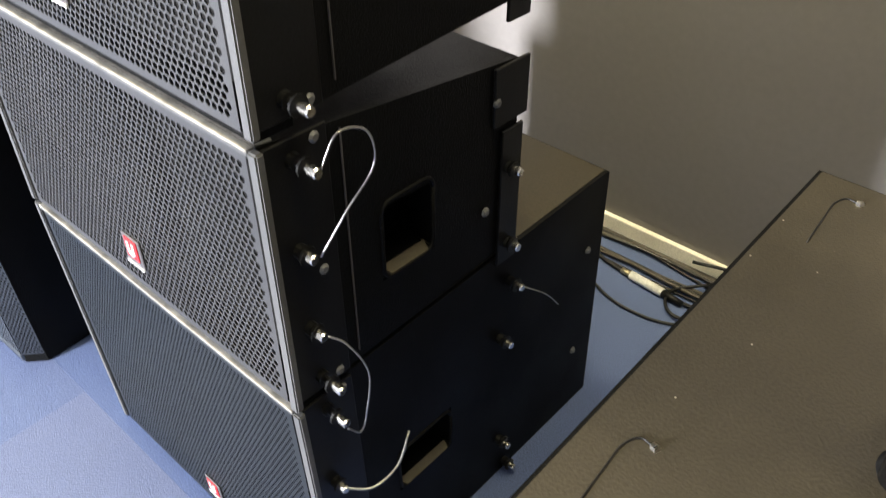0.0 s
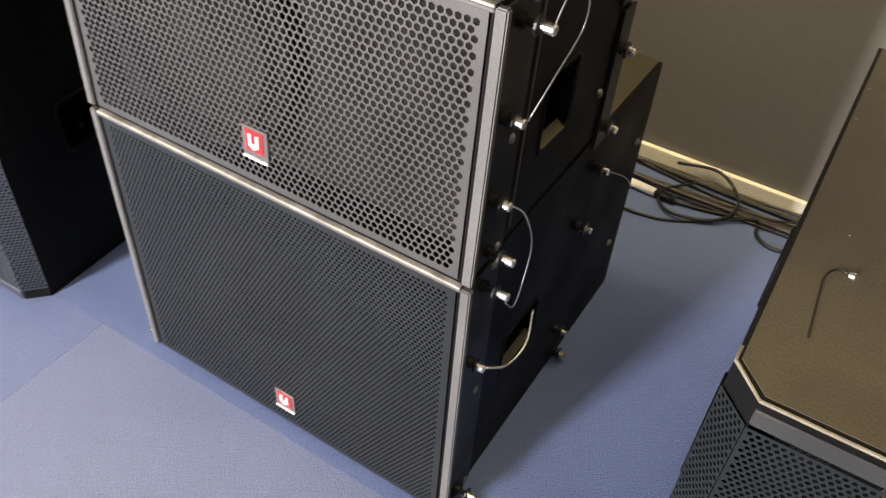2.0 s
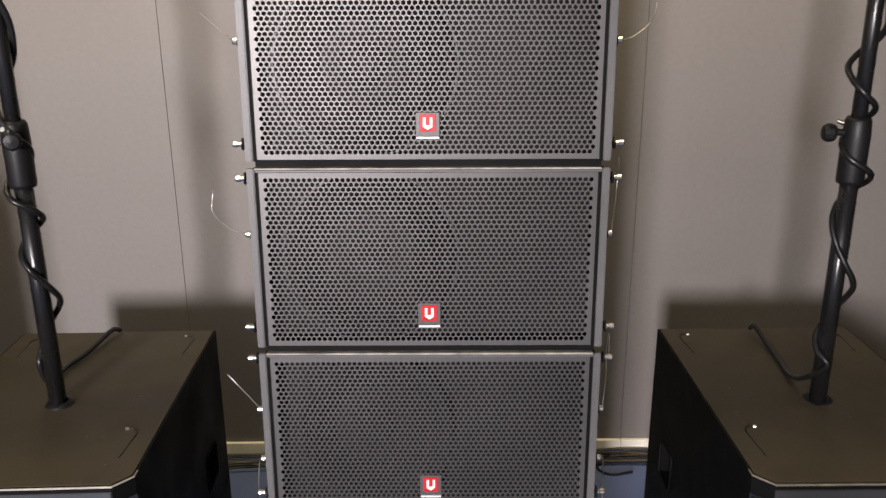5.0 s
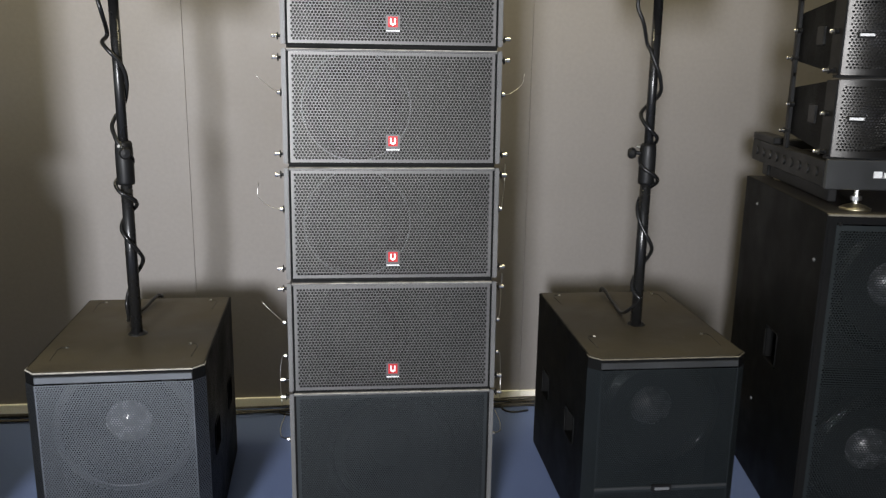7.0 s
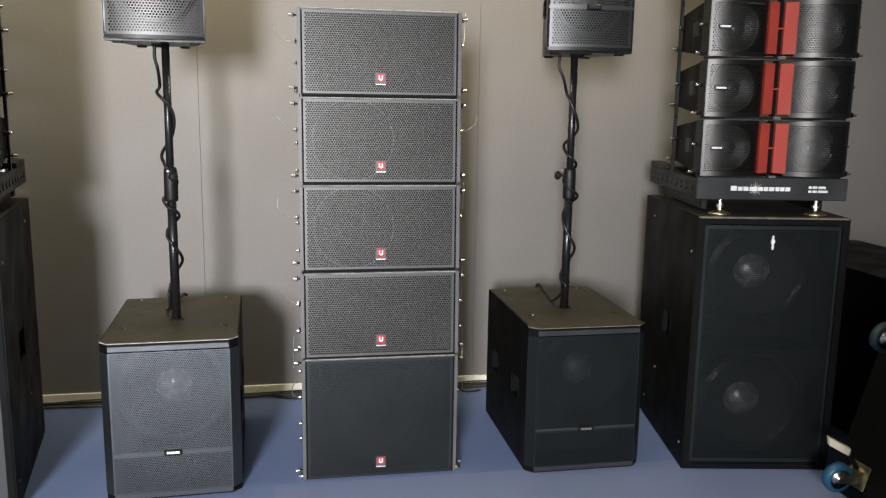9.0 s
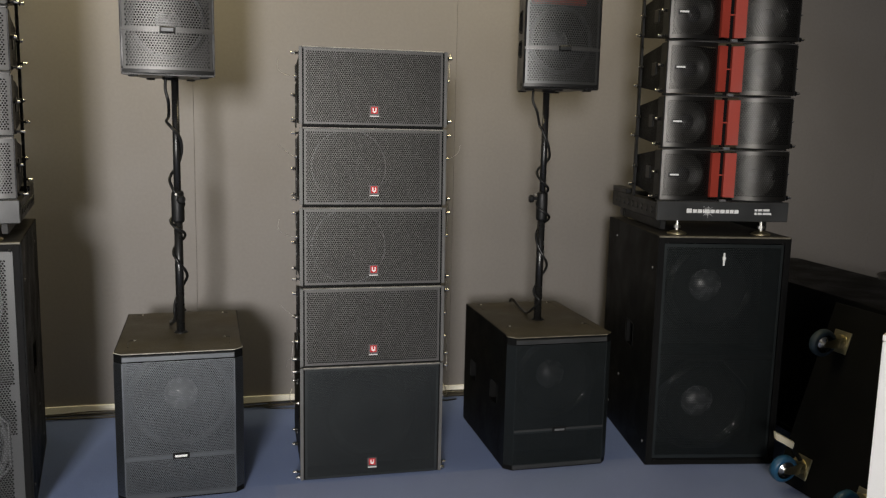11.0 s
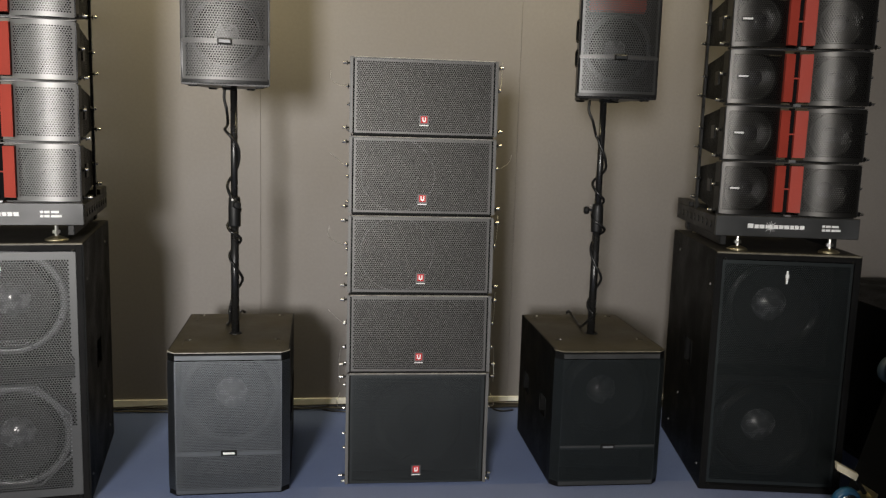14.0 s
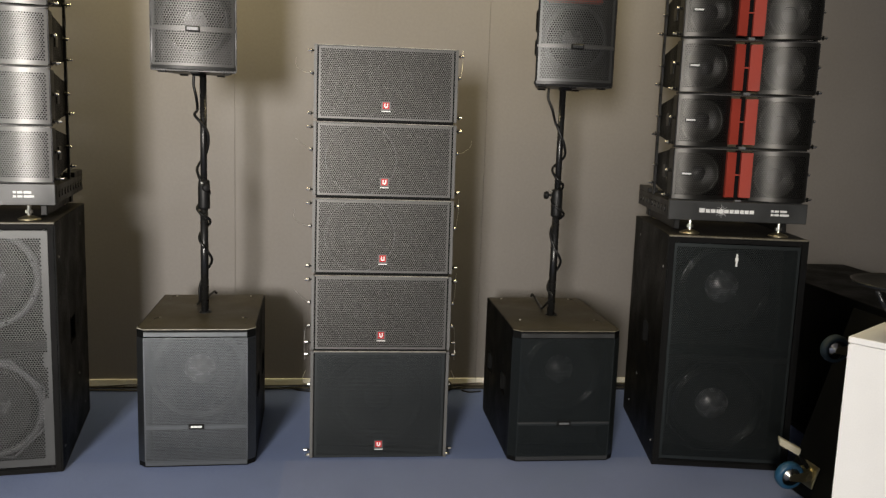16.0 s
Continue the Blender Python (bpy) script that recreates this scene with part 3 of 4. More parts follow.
def top_board(parent, w, y0, y1, z):
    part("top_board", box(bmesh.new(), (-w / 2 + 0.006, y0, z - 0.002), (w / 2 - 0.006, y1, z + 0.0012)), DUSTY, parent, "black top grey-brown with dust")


def stack_subwoofer():
    ob = thing("subwoofer", pose(0, 0, 0), "black subwoofer with fine perforated grille under a line-array column", "subwoofer", "line-array column")
    part("body", cabinet(2 * HALF, SUB_D, SUB_H, 0.0, 0.0, 0.0, (0.0115, 0.006, 0.006, 0.14), ((0.147, 0.256, 0.2, 0.285, 0.06),)), CABINET, ob, "black textured wooden cabinet")
    front_rails(ob, SUB_H)
    part_of("grille", SUB_GRILLE, ob, "black fine perforated steel grille", pose(0, -0.003, 0.004))
    top_board(ob, 2 * HALF, 0.028, SUB_D - 0.006, SUB_H)
    driver_parts(ob, 0, SUB_H / 2, 0.095, 0.215, FOAM, FOAM, FOAM, SURROUND)
    badge(ob, 0, 0.066, -0.0032)
    for s in (-1, 1):
        side_iron(ob, SUB_H, s, SUB_D)
        pocket_frame(ob, s, HALF, 0.147, 0.256, 0.2, 0.285)
        grip_floor(ob, s, HALF, 0.147, 0.256, 0.2, 0.01)
        for y, z in ((0.032, 0.35), (0.37, 0.35), (0.372, 0.1), (0.39, 0.02), (0.39, 0.455)):
            side_pin(ob, s, HALF, y, z, STUB)
        wire(ob, s, ((HALF + 0.024, 0.034, 0.35), (HALF + 0.046, 0.06, 0.346), (HALF + 0.052, 0.1, 0.358), (HALF + 0.04, 0.135, 0.385)), 0.0018)
        wire(ob, s, ((HALF + 0.02, 0.392, 0.455), (HALF + 0.045, 0.42, 0.435), (HALF + 0.05, 0.45, 0.395)))
        for y, z in ((0.39, 0.328), (0.392, 0.078)):
            side_pin(ob, s, HALF, y, z, BOLT)
        part("foot", rod(bmesh.new(), (s * HALF, 0.012, 0.012), (s * (HALF + 0.03), 0.008, 0.011), 0.008, 0.006), CHROME, ob, "chrome levelling pin at the foot", True)
    return ob


stack_subwoofer()

# --- floor subwoofers that carry the poles ---
FS_W, FS_D, FS_H, FS_C = 0.513, 0.738, 0.637, 0.033
FS_FOLD = FS_W / 2 - FS_C


# same grille twice: left coloured as lit, right as shaded
FS_GRILLE = [perforated("grille", 2 * FS_FOLD + 0.002, 0.573, 0.0078, 0.0054, 0.003, 0.004, mat, keep=lambda x, z: abs(z - 0.159) > 0.009) for mat in (GRILLE_LIT, GRILLE_SHADED)]
FS_CORNER = [perforated("corner_grille", FS_C * math.sqrt(2), 0.573, 0.0078, 0.0054, 0.002, 0.004, mat) for mat in (GRILLE_LIT, GRILLE_SHADED)]
FS_POCKETS = ((0.16, 0.27, 0.27, 0.37, 0.05), (0.52, 0.62, 0.27, 0.37, 0.05))


def floor_subwoofer(m, label, k):
    ob = thing("subwoofer", m, label, "subwoofer", "floor subwoofers with poles")
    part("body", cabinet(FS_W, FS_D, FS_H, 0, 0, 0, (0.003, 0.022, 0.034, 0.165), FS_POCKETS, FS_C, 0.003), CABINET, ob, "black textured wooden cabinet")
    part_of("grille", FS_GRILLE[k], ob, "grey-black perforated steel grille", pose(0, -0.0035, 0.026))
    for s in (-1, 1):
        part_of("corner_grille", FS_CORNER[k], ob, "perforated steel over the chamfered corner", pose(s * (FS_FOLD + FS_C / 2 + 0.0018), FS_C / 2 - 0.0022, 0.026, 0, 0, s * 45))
    # strips, bar and edge follow: paler on the lit left, darker right
    part("top_strip", box(bmesh.new(), (-FS_W / 2 + FS_C, -0.004, FS_H - 0.034), (FS_W / 2 - FS_C, 0.012, FS_H - 0.012), 0.002), (GRILLE_LIT, BUMPER)[k], ob, "grey steel strip over the grille")
    part("bottom_strip", box(bmesh.new(), (-FS_W / 2 + FS_C, -0.004, 0.006), (FS_W / 2 - FS_C, 0.012, 0.026), 0.002), (GRILLE_LIT, BUMPER)[k], ob, "grey steel strip under the grille")
    part("cross_strip", box(bmesh.new(), (-FS_W / 2 + FS_C, -0.005, 0.186), (FS_W / 2 - FS_C, -0.001, 0.196), 0.001), (GRILLE_LIT, BUMPER)[k], ob, "grey line across the grille")
    name_plate = part("badge", box(bmesh.new(), (-0.034, -0.011, 0.178), (0.034, -0.003, 0.203), 0.002), RIG, ob, "small dark badge with a pale bar")
    part("pale_bar", box(bmesh.new(), (-0.024, -0.0125, 0.186), (0.024, -0.0105, 0.195)), (WHITE_PRINT, BASKET_PALE)[k], name_plate)
    bm = bmesh.new()
    ring = [(-FS_W / 2 + FS_C + 0.003, 0.005), (FS_W / 2 - FS_C - 0.003, 0.005), (FS_W / 2 - 0.005, FS_C + 0.003), (FS_W / 2 - 0.005, FS_D - 0.005), (-FS_W / 2 + 0.005, FS_D - 0.005), (-FS_W / 2 + 0.005, FS_C + 0.003)]
    lid = bm.faces.new([bm.verts.new((x, y, FS_H - 0.002)) for x, y in ring])
    up = bmesh.ops.extrude_face_region(bm, geom=[lid])["geom"]
    bmesh.ops.translate(bm, vec=(0, 0, 0.0035), verts=[v for v in up if isinstance(v, bmesh.types.BMVert)])
    bmesh.ops.recalc_face_normals(bm, faces=bm.faces)
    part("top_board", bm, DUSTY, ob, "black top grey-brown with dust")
    # left cap is coloured pale for the highlight it shows
    driver_parts(ob, 0, 0.415, 0.1, 0.215, (BASKET, FOAM)[k], CONE, (CAP_LIT, CAP)[k])
    for s in (-1, 1):
        for p in FS_POCKETS:
            pocket_frame(ob, s, FS_W / 2, *p[:4], 0.004)
            side_pin(ob, s, FS_W / 2 - 0.046, (p[0] + p[1]) / 2, p[2] + 0.018, STUB)
        for y in (0.096, 0.581):
            line = [(s * 0.206, y, FS_H + 0.0015), (s * 0.211, y + 0.07, FS_H + 0.0015), (s * 0.212, y + 0.096, FS_H + 0.002), (s * 0.204, y + 0.113, FS_H + 0.0025), (s * 0.19, y + 0.113, FS_H + 0.002)]
            part("screw", rod(bmesh.new(), (s * 0.19, y + 0.113, FS_H + 0.001), (s * 0.184, y + 0.111, FS_H + 0.0035), 0.0042, sides=8), CHROME, ob, "bright screw end at the groove")
            part("foot_recess", sweep(bmesh.new(), glide(line, 5), 0.0013, 6), POCKET, ob, "dark hooked groove for stacking feet", True)
    part("pole_socket", lathe(bmesh.new(), [(0.019, 0.0), (0.031, 0.0), (0.031, 0.003), (0.025, 0.005), (0.024, 0.01), (0.019, 0.01)], pose(0, 0.33, FS_H)), POCKET, ob, "black pole socket", True)
    edge = [(-FS_W / 2 + 0.001, FS_C + 0.02), (-FS_W / 2 + 0.001, FS_C), (-FS_FOLD, -0.001), (FS_FOLD, -0.001), (FS_W / 2 - 0.001, FS_C), (FS_W / 2 - 0.001, FS_C + 0.02)]
    part("worn_edge", sweep(bmesh.new(), [Vector((x, y, FS_H - 0.0015)) for x, y in edge], 0.0021, 6), (WORN_LIT_EDGE, RUBBED)[k], ob, "pale rubbed front edge of the top")
    return ob


SUB_L = pose(-0.821, -0.08, 0, 0, 0, 2.4)
SUB_R = pose(0.871, -0.066, 0, 0, 0, 0.7)
floor_subwoofer(SUB_L, "black subwoofer with perforated grille painted lit, pole standing on it", 0)
floor_subwoofer(SUB_R, "black subwoofer with grille painted in shade and dusty top, pole standing on it", 1)


def speaker_pole(x, y, top, turn):
    ob = thing("speaker_pole", pose(x, y, FS_H, 0, 0, turn), "black steel telescopic speaker pole with a clamp collar", "speaker pole", "speaker poles")
    part("lower_tube", rod(bmesh.new(), (0, 0, 0), (0, 0, 0.55), 0.0185, sides=20), POLE, ob, "thicker black tube", True)
    part("upper_tube", rod(bmesh.new(), (0, 0, 0.5), (0, 0, top - FS_H), 0.0155, sides=20), POLE, ob, "thinner black tube", True)
    collar = part("collar", lathe(bmesh.new(), [(0.0185, 0.5), (0.026, 0.502), (0.0275, 0.51), (0.0275, 0.60), (0.026, 0.63), (0.022, 0.638), (0.016, 0.638)], None, 20), POCKET, ob, "black plastic clamp collar", True)
    bm = bmesh.new()
    rod(bm, (0.02, 0, 0.605), (0.05, -0.004, 0.608), 0.007)
    lathe(bm, [(0, 0.042), (0.016, 0.042), (0.019, 0.049), (0.019, 0.058), (0.014, 0.065), (0, 0.067)], pose(0, -0.002, 0.605, 0, 90, -4), 12)
    part("knob", bm, POCKET, collar, "black clamp knob")
    part("knob_screw", rod(bmesh.new(), (0.02, -0.012, 0.622), (0.032, -0.02, 0.626), 0.005), CHROME, collar)
    return ob


PL, PR = (-0.835, 0.243), (0.86, 0.251)
speaker_pole(*PL, 1.77, -65)
speaker_pole(*PR, 1.77, 180)


def wrapped_cable(px, py, hang, end, phase, turns):
    """A cable that leaves the cabinet, winds down the pole and ends loose on the subwoofer's top."""
    pts = [Vector((px + hang, py - 0.03, 1.757)), Vector((px + hang * 1.05, py - 0.035, 1.71)), Vector((px + hang * 0.75, py - 0.035, 1.66))]
    n = 34
    for k in range(n + 1):
        u = k / n
        z = 1.60 - u * (1.60 - 0.74)
        a = phase + (u + 0.05 * math.sin(9 * u + phase)) * turns * 2 * math.pi
        r = 0.0245 + 0.012 * max(0, math.sin(7.3 * u * math.pi + phase)) + 0.006 * noise.noise((u * 9, phase, 0))
        pts.append(Vector((px + r * math.cos(a), py + r * math.sin(a), z)))
    pts += [Vector(p) for p in end]
    ob = part("cable", sweep(bmesh.new(), glide(pts, 5), 0.0066, 8), CABLE, None, "", True)
    return tagged(ob, "black cable wound round a speaker pole, its end loose", "cable", "pole cables")


wrapped_cable(*PL, -0.035, ((-0.862, 0.26, 0.69), (-0.885, 0.33, 0.66), (-0.89, 0.42, 0.65), (-0.872, 0.49, 0.652), (-0.86, 0.56, 0.66), (-0.85, 0.61, 0.664), (-0.842, 0.635, 0.652)), 1.2, 4.5)
wrapped_cable(*PR, -0.075, ((0.836, 0.285, 0.68), (0.842, 0.37, 0.649), (0.85, 0.45, 0.646), (0.85, 0.53, 0.653), (0.845, 0.585, 0.667), (0.842, 0.615, 0.669), (0.84, 0.63, 0.655)), 2.6, 4.5)

# --- loudspeakers on the poles ---
TS_W, TS_D, TS_H = 0.368, 0.33, 0.66
# matching grilles; lighter left and darker right colours hold each side's light
TS_GRILLE = [perforated("grille", TS_W - 0.02, 0.614, 0.0114, 0.0082, 0.012, 0.012, mat, bend=lambda x, z: 0.028 * (x / 0.18) ** 2 - 0.02,
                        keep=lambda x, z: abs(z - 0.159) > 0.008) for mat in (GRILLE, GRILLE_MID)]
TS_POCKETS = ((0.1, 0.15, 0.15, 0.215, 0.04), (0.1, 0.15, 0.26, 0.35, 0.04))


def pole_speaker(m, label, k):
    ob = thing("loudspeaker", m, label, "loudspeaker", "loudspeakers on poles")
    part("body", cabinet(TS_W, TS_D, TS_H, 0, 0, 0.075, (0.008, 0.03, 0.012, 0.08), TS_POCKETS, 0.0, 0.012), POCKET, ob, "black moulded cabinet")
    part_of("grille", TS_GRILLE[k], ob, "dark grey perforated steel grille", pose(0, -0.006, 0.022))
    bow = lambda x: 0.028 * (x / 0.18) ** 2
    part("bottom_lip", bowed_bar(TS_W / 2 - 0.004, 0.008, 0.022, lambda x: bow(x) - 0.034, 0.05), POCKET, ob, "curved lip under the grille")
    part("cross_strip", bowed_bar(0.18, 0.175, 0.186, lambda x: bow(x) - 0.031, 0.008), GRILLE, ob, "grey line across the grille")
    name_plate = part("badge", box(bmesh.new(), (-0.03, -0.04, 0.168), (0.03, -0.028, 0.192), 0.003), RIG, ob, "small badge with a pale face")
    part("pale_bar", box(bmesh.new(), (-0.023, -0.042, 0.173), (0.023, -0.0395, 0.187), 0.001), BASKET, name_plate)
    driver_parts(ob, 0, 0.22, 0.036, 0.15)
    bm = bmesh.new()
    box(bm, (-0.13, 0.05, 0.385), (0.13, 0.078, 0.60), 0.006)
    part("horn", bm, (POCKET, RED_HORN)[k], ob, ("", "red horn behind the grille")[k])
    for x, y in ((-0.14, 0.02), (0.14, 0.02), (-0.085, 0.3), (0.085, 0.3), (0.0, 0.02)):
        part("foot", box(bmesh.new(), (x - 0.018, y, -0.007), (x + 0.018, y + 0.03, 0.001), 0.002), SURROUND, ob)
    part("pole_cup", lathe(bmesh.new(), [(0.017, -0.012), (0.03, -0.012), (0.034, 0.0), (0.034, 0.001)], pose(0, 0.165, 0)), POCKET, ob, "", True)
    for s in (-1, 1):
        for p in TS_POCKETS:
            pocket_frame(ob, s, TS_W / 2 - 0.075 * 0.35 - 0.002, *p[:4], 0.006)
    return ob


pole_speaker(pose(-0.846, 0.078, 1.762, 0, 0, 3), "black loudspeaker with curved perforated grille painted lit, on a pole", 0)
pole_speaker(pose(0.868, 0.086, 1.762, 0, 0, -1), "black loudspeaker with curved grille painted in shade, on a pole", 1)

# --- towers: double subwoofer, bumper frame and line-array modules ---
TW, TD, TH = 0.632, 0.82, 1.105


def tower_rim(x, z):
    """The plain rim steps in and out beside the two drivers."""
    if z < 0.3:
        reach = 0.244
    elif z < 0.6:
        reach = 0.25 if 0.44 < z < 0.51 else 0.266
    else:
        reach = 0.254
    return abs(x) < reach


# one kind of grille; the right tower's shade is put into its darker coat
T_GRILLE = [perforated("grille", 0.568, 1.037, 0.0108, 0.0089, 0.018, 0.034, GRILLE_MID, keep=tower_rim), perforated("grille", 0.568, 1.037, 0.009, 0.0073, 0.012, 0.014, GRILLE_SHADED)]
T_POCKETS = ((0.3, 0.42, 0.5, 0.62, 0.06),)


def double_subwoofer(m, label, k):
    ob = thing("double_subwoofer", m, label, "subwoofer", "towers")
    part("body", cabinet(TW, TD, TH, 0, 0, 0, (0.028, 0.03, 0.03, 0.21), T_POCKETS, 0, 0.005), CABINET, ob, "black textured wooden cabinet")
    part_of("grille", T_GRILLE[k], ob, "dark grey perforated steel grille", pose(0, 0.004, 0.034))
    part("worn_edge", box(bmesh.new(), (-TW / 2 + 0.004, -0.001, TH - 0.006), (TW / 2 - 0.004, 0.014, TH + 0.0008), 0.001), RUBBED, ob, "rubbed dusty front edge of the top")
    part("top_board", box(bmesh.new(), (-TW / 2 + 0.006, 0.0145, TH - 0.002), (TW / 2 - 0.006, TD - 0.006, TH + 0.0012)), FADED, ob, "faded black top")
    # driver colours also carry the light: pale on the left tower, black right
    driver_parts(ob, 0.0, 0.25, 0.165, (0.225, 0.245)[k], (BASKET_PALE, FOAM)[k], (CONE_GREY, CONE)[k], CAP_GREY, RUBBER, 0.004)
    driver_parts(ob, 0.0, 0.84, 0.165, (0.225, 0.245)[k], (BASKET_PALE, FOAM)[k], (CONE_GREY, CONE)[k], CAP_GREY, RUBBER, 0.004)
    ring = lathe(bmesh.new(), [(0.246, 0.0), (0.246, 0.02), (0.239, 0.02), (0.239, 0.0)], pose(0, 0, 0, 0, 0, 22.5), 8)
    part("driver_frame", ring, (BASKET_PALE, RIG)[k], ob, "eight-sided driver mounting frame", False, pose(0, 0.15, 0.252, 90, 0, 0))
    part("brace", box(bmesh.new(), (-0.284, 0.02, 0.515), (0.284, 0.2, 0.545), 0.004), CABINET, ob, "black brace between the two drivers")
    part("tab", rod(rod(rod(bmesh.new(), (0, 0.001, 0.972), (0, 0.001, 0.998), 0.004, 0.005), (0, 0.001, 0.998), (0, 0.001, 1.012), 0.008, 0.008), (0, 0.001, 1.012), (0, 0.001, 1.03), 0.005, 0.004),
         WHITE_PRINT, ob, "small pale upright tab")
    for x in (-0.298, 0.298):
        part("edge_strip", box(bmesh.new(), (x - 0.012, -0.003, 0.01), (x + 0.012, 0.002, TH - 0.01), 0.001), CABINET, ob)
    for s in (-1, 1):
        pocket_frame(ob, s, TW / 2, *T_POCKETS[0][:4])
        for y, z in ((0.06, 0.95), (0.66, 1.02), (0.06, 0.1), (0.66, 0.1), (0.5, 0.3)):
            side_pin(ob, s, TW / 2 - 0.001, y, z, BOLT)
        for z in (0.03, TH - 0.03):
            part_of("bolt", BOLT_DARK, ob, "", pose(s * 0.275, 0.0, z, 90))
    return ob


def bumper_frame(m):
    ob = thing("bumper_frame", m, "black steel frame with pale lettering bars under line-array modules", "rigging frame", "towers")
    front = part("front_plate", box(bmesh.new(), (-0.314, 0, 0.066), (0.314, 0.02, 0.158), 0.003), BUMPER, ob, "black front plate")
    for s in (-1, 1):
        a, b = sorted((s * 0.264, s * 0.316))
        part("side_beam", box(bmesh.new(), (a, 0.02, 0.07), (b, 0.74, 0.15), 0.003), RIG, ob, "black steel side beam")
        for k in range(9):
            part("hole_bush", rod(bmesh.new(), (s * 0.316, 0.08 + k * 0.075, 0.11), (s * 0.32, 0.08 + k * 0.075, 0.11), 0.016, sides=10), POCKET, ob)
        for y in (0.035, 0.66):
            foot = part("foot", lathe(bmesh.new(), [(0, 0.0), (0.044, 0.0), (0.046, 0.006), (0.03, 0.014), (0.014, 0.02), (0, 0.02)], pose(s * 0.203, y, 0)), BRASS, ob, "dull brass levelling foot", True)
            bm = bmesh.new()
            rod(bm, (s * 0.203, y, 0.018), (s * 0.203, y, 0.07), 0.008)
            rod(bm, (s * 0.203, y, 0.03), (s * 0.203, y, 0.043), 0.016, sides=6)
            part("foot_screw", bm, CHROME, foot, "chrome screw and nut")
        c, d = sorted((s * 0.235, s * 0.262))
        part("skid", box(bmesh.new(), (c, 0.1, 0.012), (d, 0.68, 0.07), 0.003), RIG, ob, "black skid under the side beam")
        part("rear_arm", box(bmesh.new(), (a, 0.5, 0.15), (b, 0.74, 0.175), 0.003), RIG, ob)
    part("cross_beam", box(bmesh.new(), (-0.27, 0.4, 0.08), (0.27, 0.46, 0.14), 0.003), RIG, ob)
    part("rear_beam", box(bmesh.new(), (-0.27, 0.68, 0.012), (0.27, 0.74, 0.15), 0.003), RIG, ob)
    x = -0.175
    for wide in (0.03, 0.022, 0.026, 0.008, 0.028, 0.024, 0.022, 0.026, 0.02, 0.022, 0.024):
        part("letter_bar", box(bmesh.new(), (x, -0.0015, 0.104), (x + wide * 0.82, 0.001, 0.1205 if wide < 0.03 else 0.124)), WHITE_PRINT, front, "pale lettering bar")
        x += wide
    bm = bmesh.new()
    for k in range(8):
        a = math.radians(22.5 * k)
        half = 0.034 if k % 2 == 0 else 0.024
        dx, dz = half * math.cos(a), half * math.sin(a)
        px, pz = -0.0016 * math.sin(a), 0.0016 * math.cos(a)
        pts = [(-0.075 + dx, 0.112 + dz), (-0.075 + px, 0.112 + pz), (-0.075 - dx, 0.112 - dz), (-0.075 - px, 0.112 - pz)]
        lo = [bm.verts.new((q[0], -0.0032, q[1])) for q in pts]
        bm.faces.new(lo)
    part("star_mark", bm, WHITE_PRINT, front, "pale star-shaped mark")
    for z, spans in ((0.121, (0.05, 0.075)), (0.104, (0.05, 0.1))):
        x = 0.15
        part("type_bar", box(bmesh.new(), (x, -0.0015, z - 0.005), (x + 0.012, 0.001, z + 0.005)), WHITE_PRINT, front)
        x += 0.016
        for wide in spans:
            part("type_bar", box(bmesh.new(), (x, -0.0015, z - 0.005), (min(x + wide * 0.4, 0.25), 0.001, z + 0.005)), WHITE_PRINT, front)
            x += wide * 0.4 + 0.005
    return ob


M_W, M_H, M_D = 0.604, 0.236, 0.42


def wave(x, z):
    """Each half of the module's front bulges forward between the horn and the outer edge."""
    return 0.004 + 1.98 * (abs(x) - 0.2135) ** 2


# k = 0 has the window's reflection in its colour, k = 1 the shade
M_GRILLE = {}
for side in (-1, 1):
    for k, (mat, hole) in enumerate(((MODULE_LIT, 0.0072), (MODULE_SHADED, 0.0074))):
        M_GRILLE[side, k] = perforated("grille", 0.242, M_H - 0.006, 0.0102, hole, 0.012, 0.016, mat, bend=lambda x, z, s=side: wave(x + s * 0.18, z))


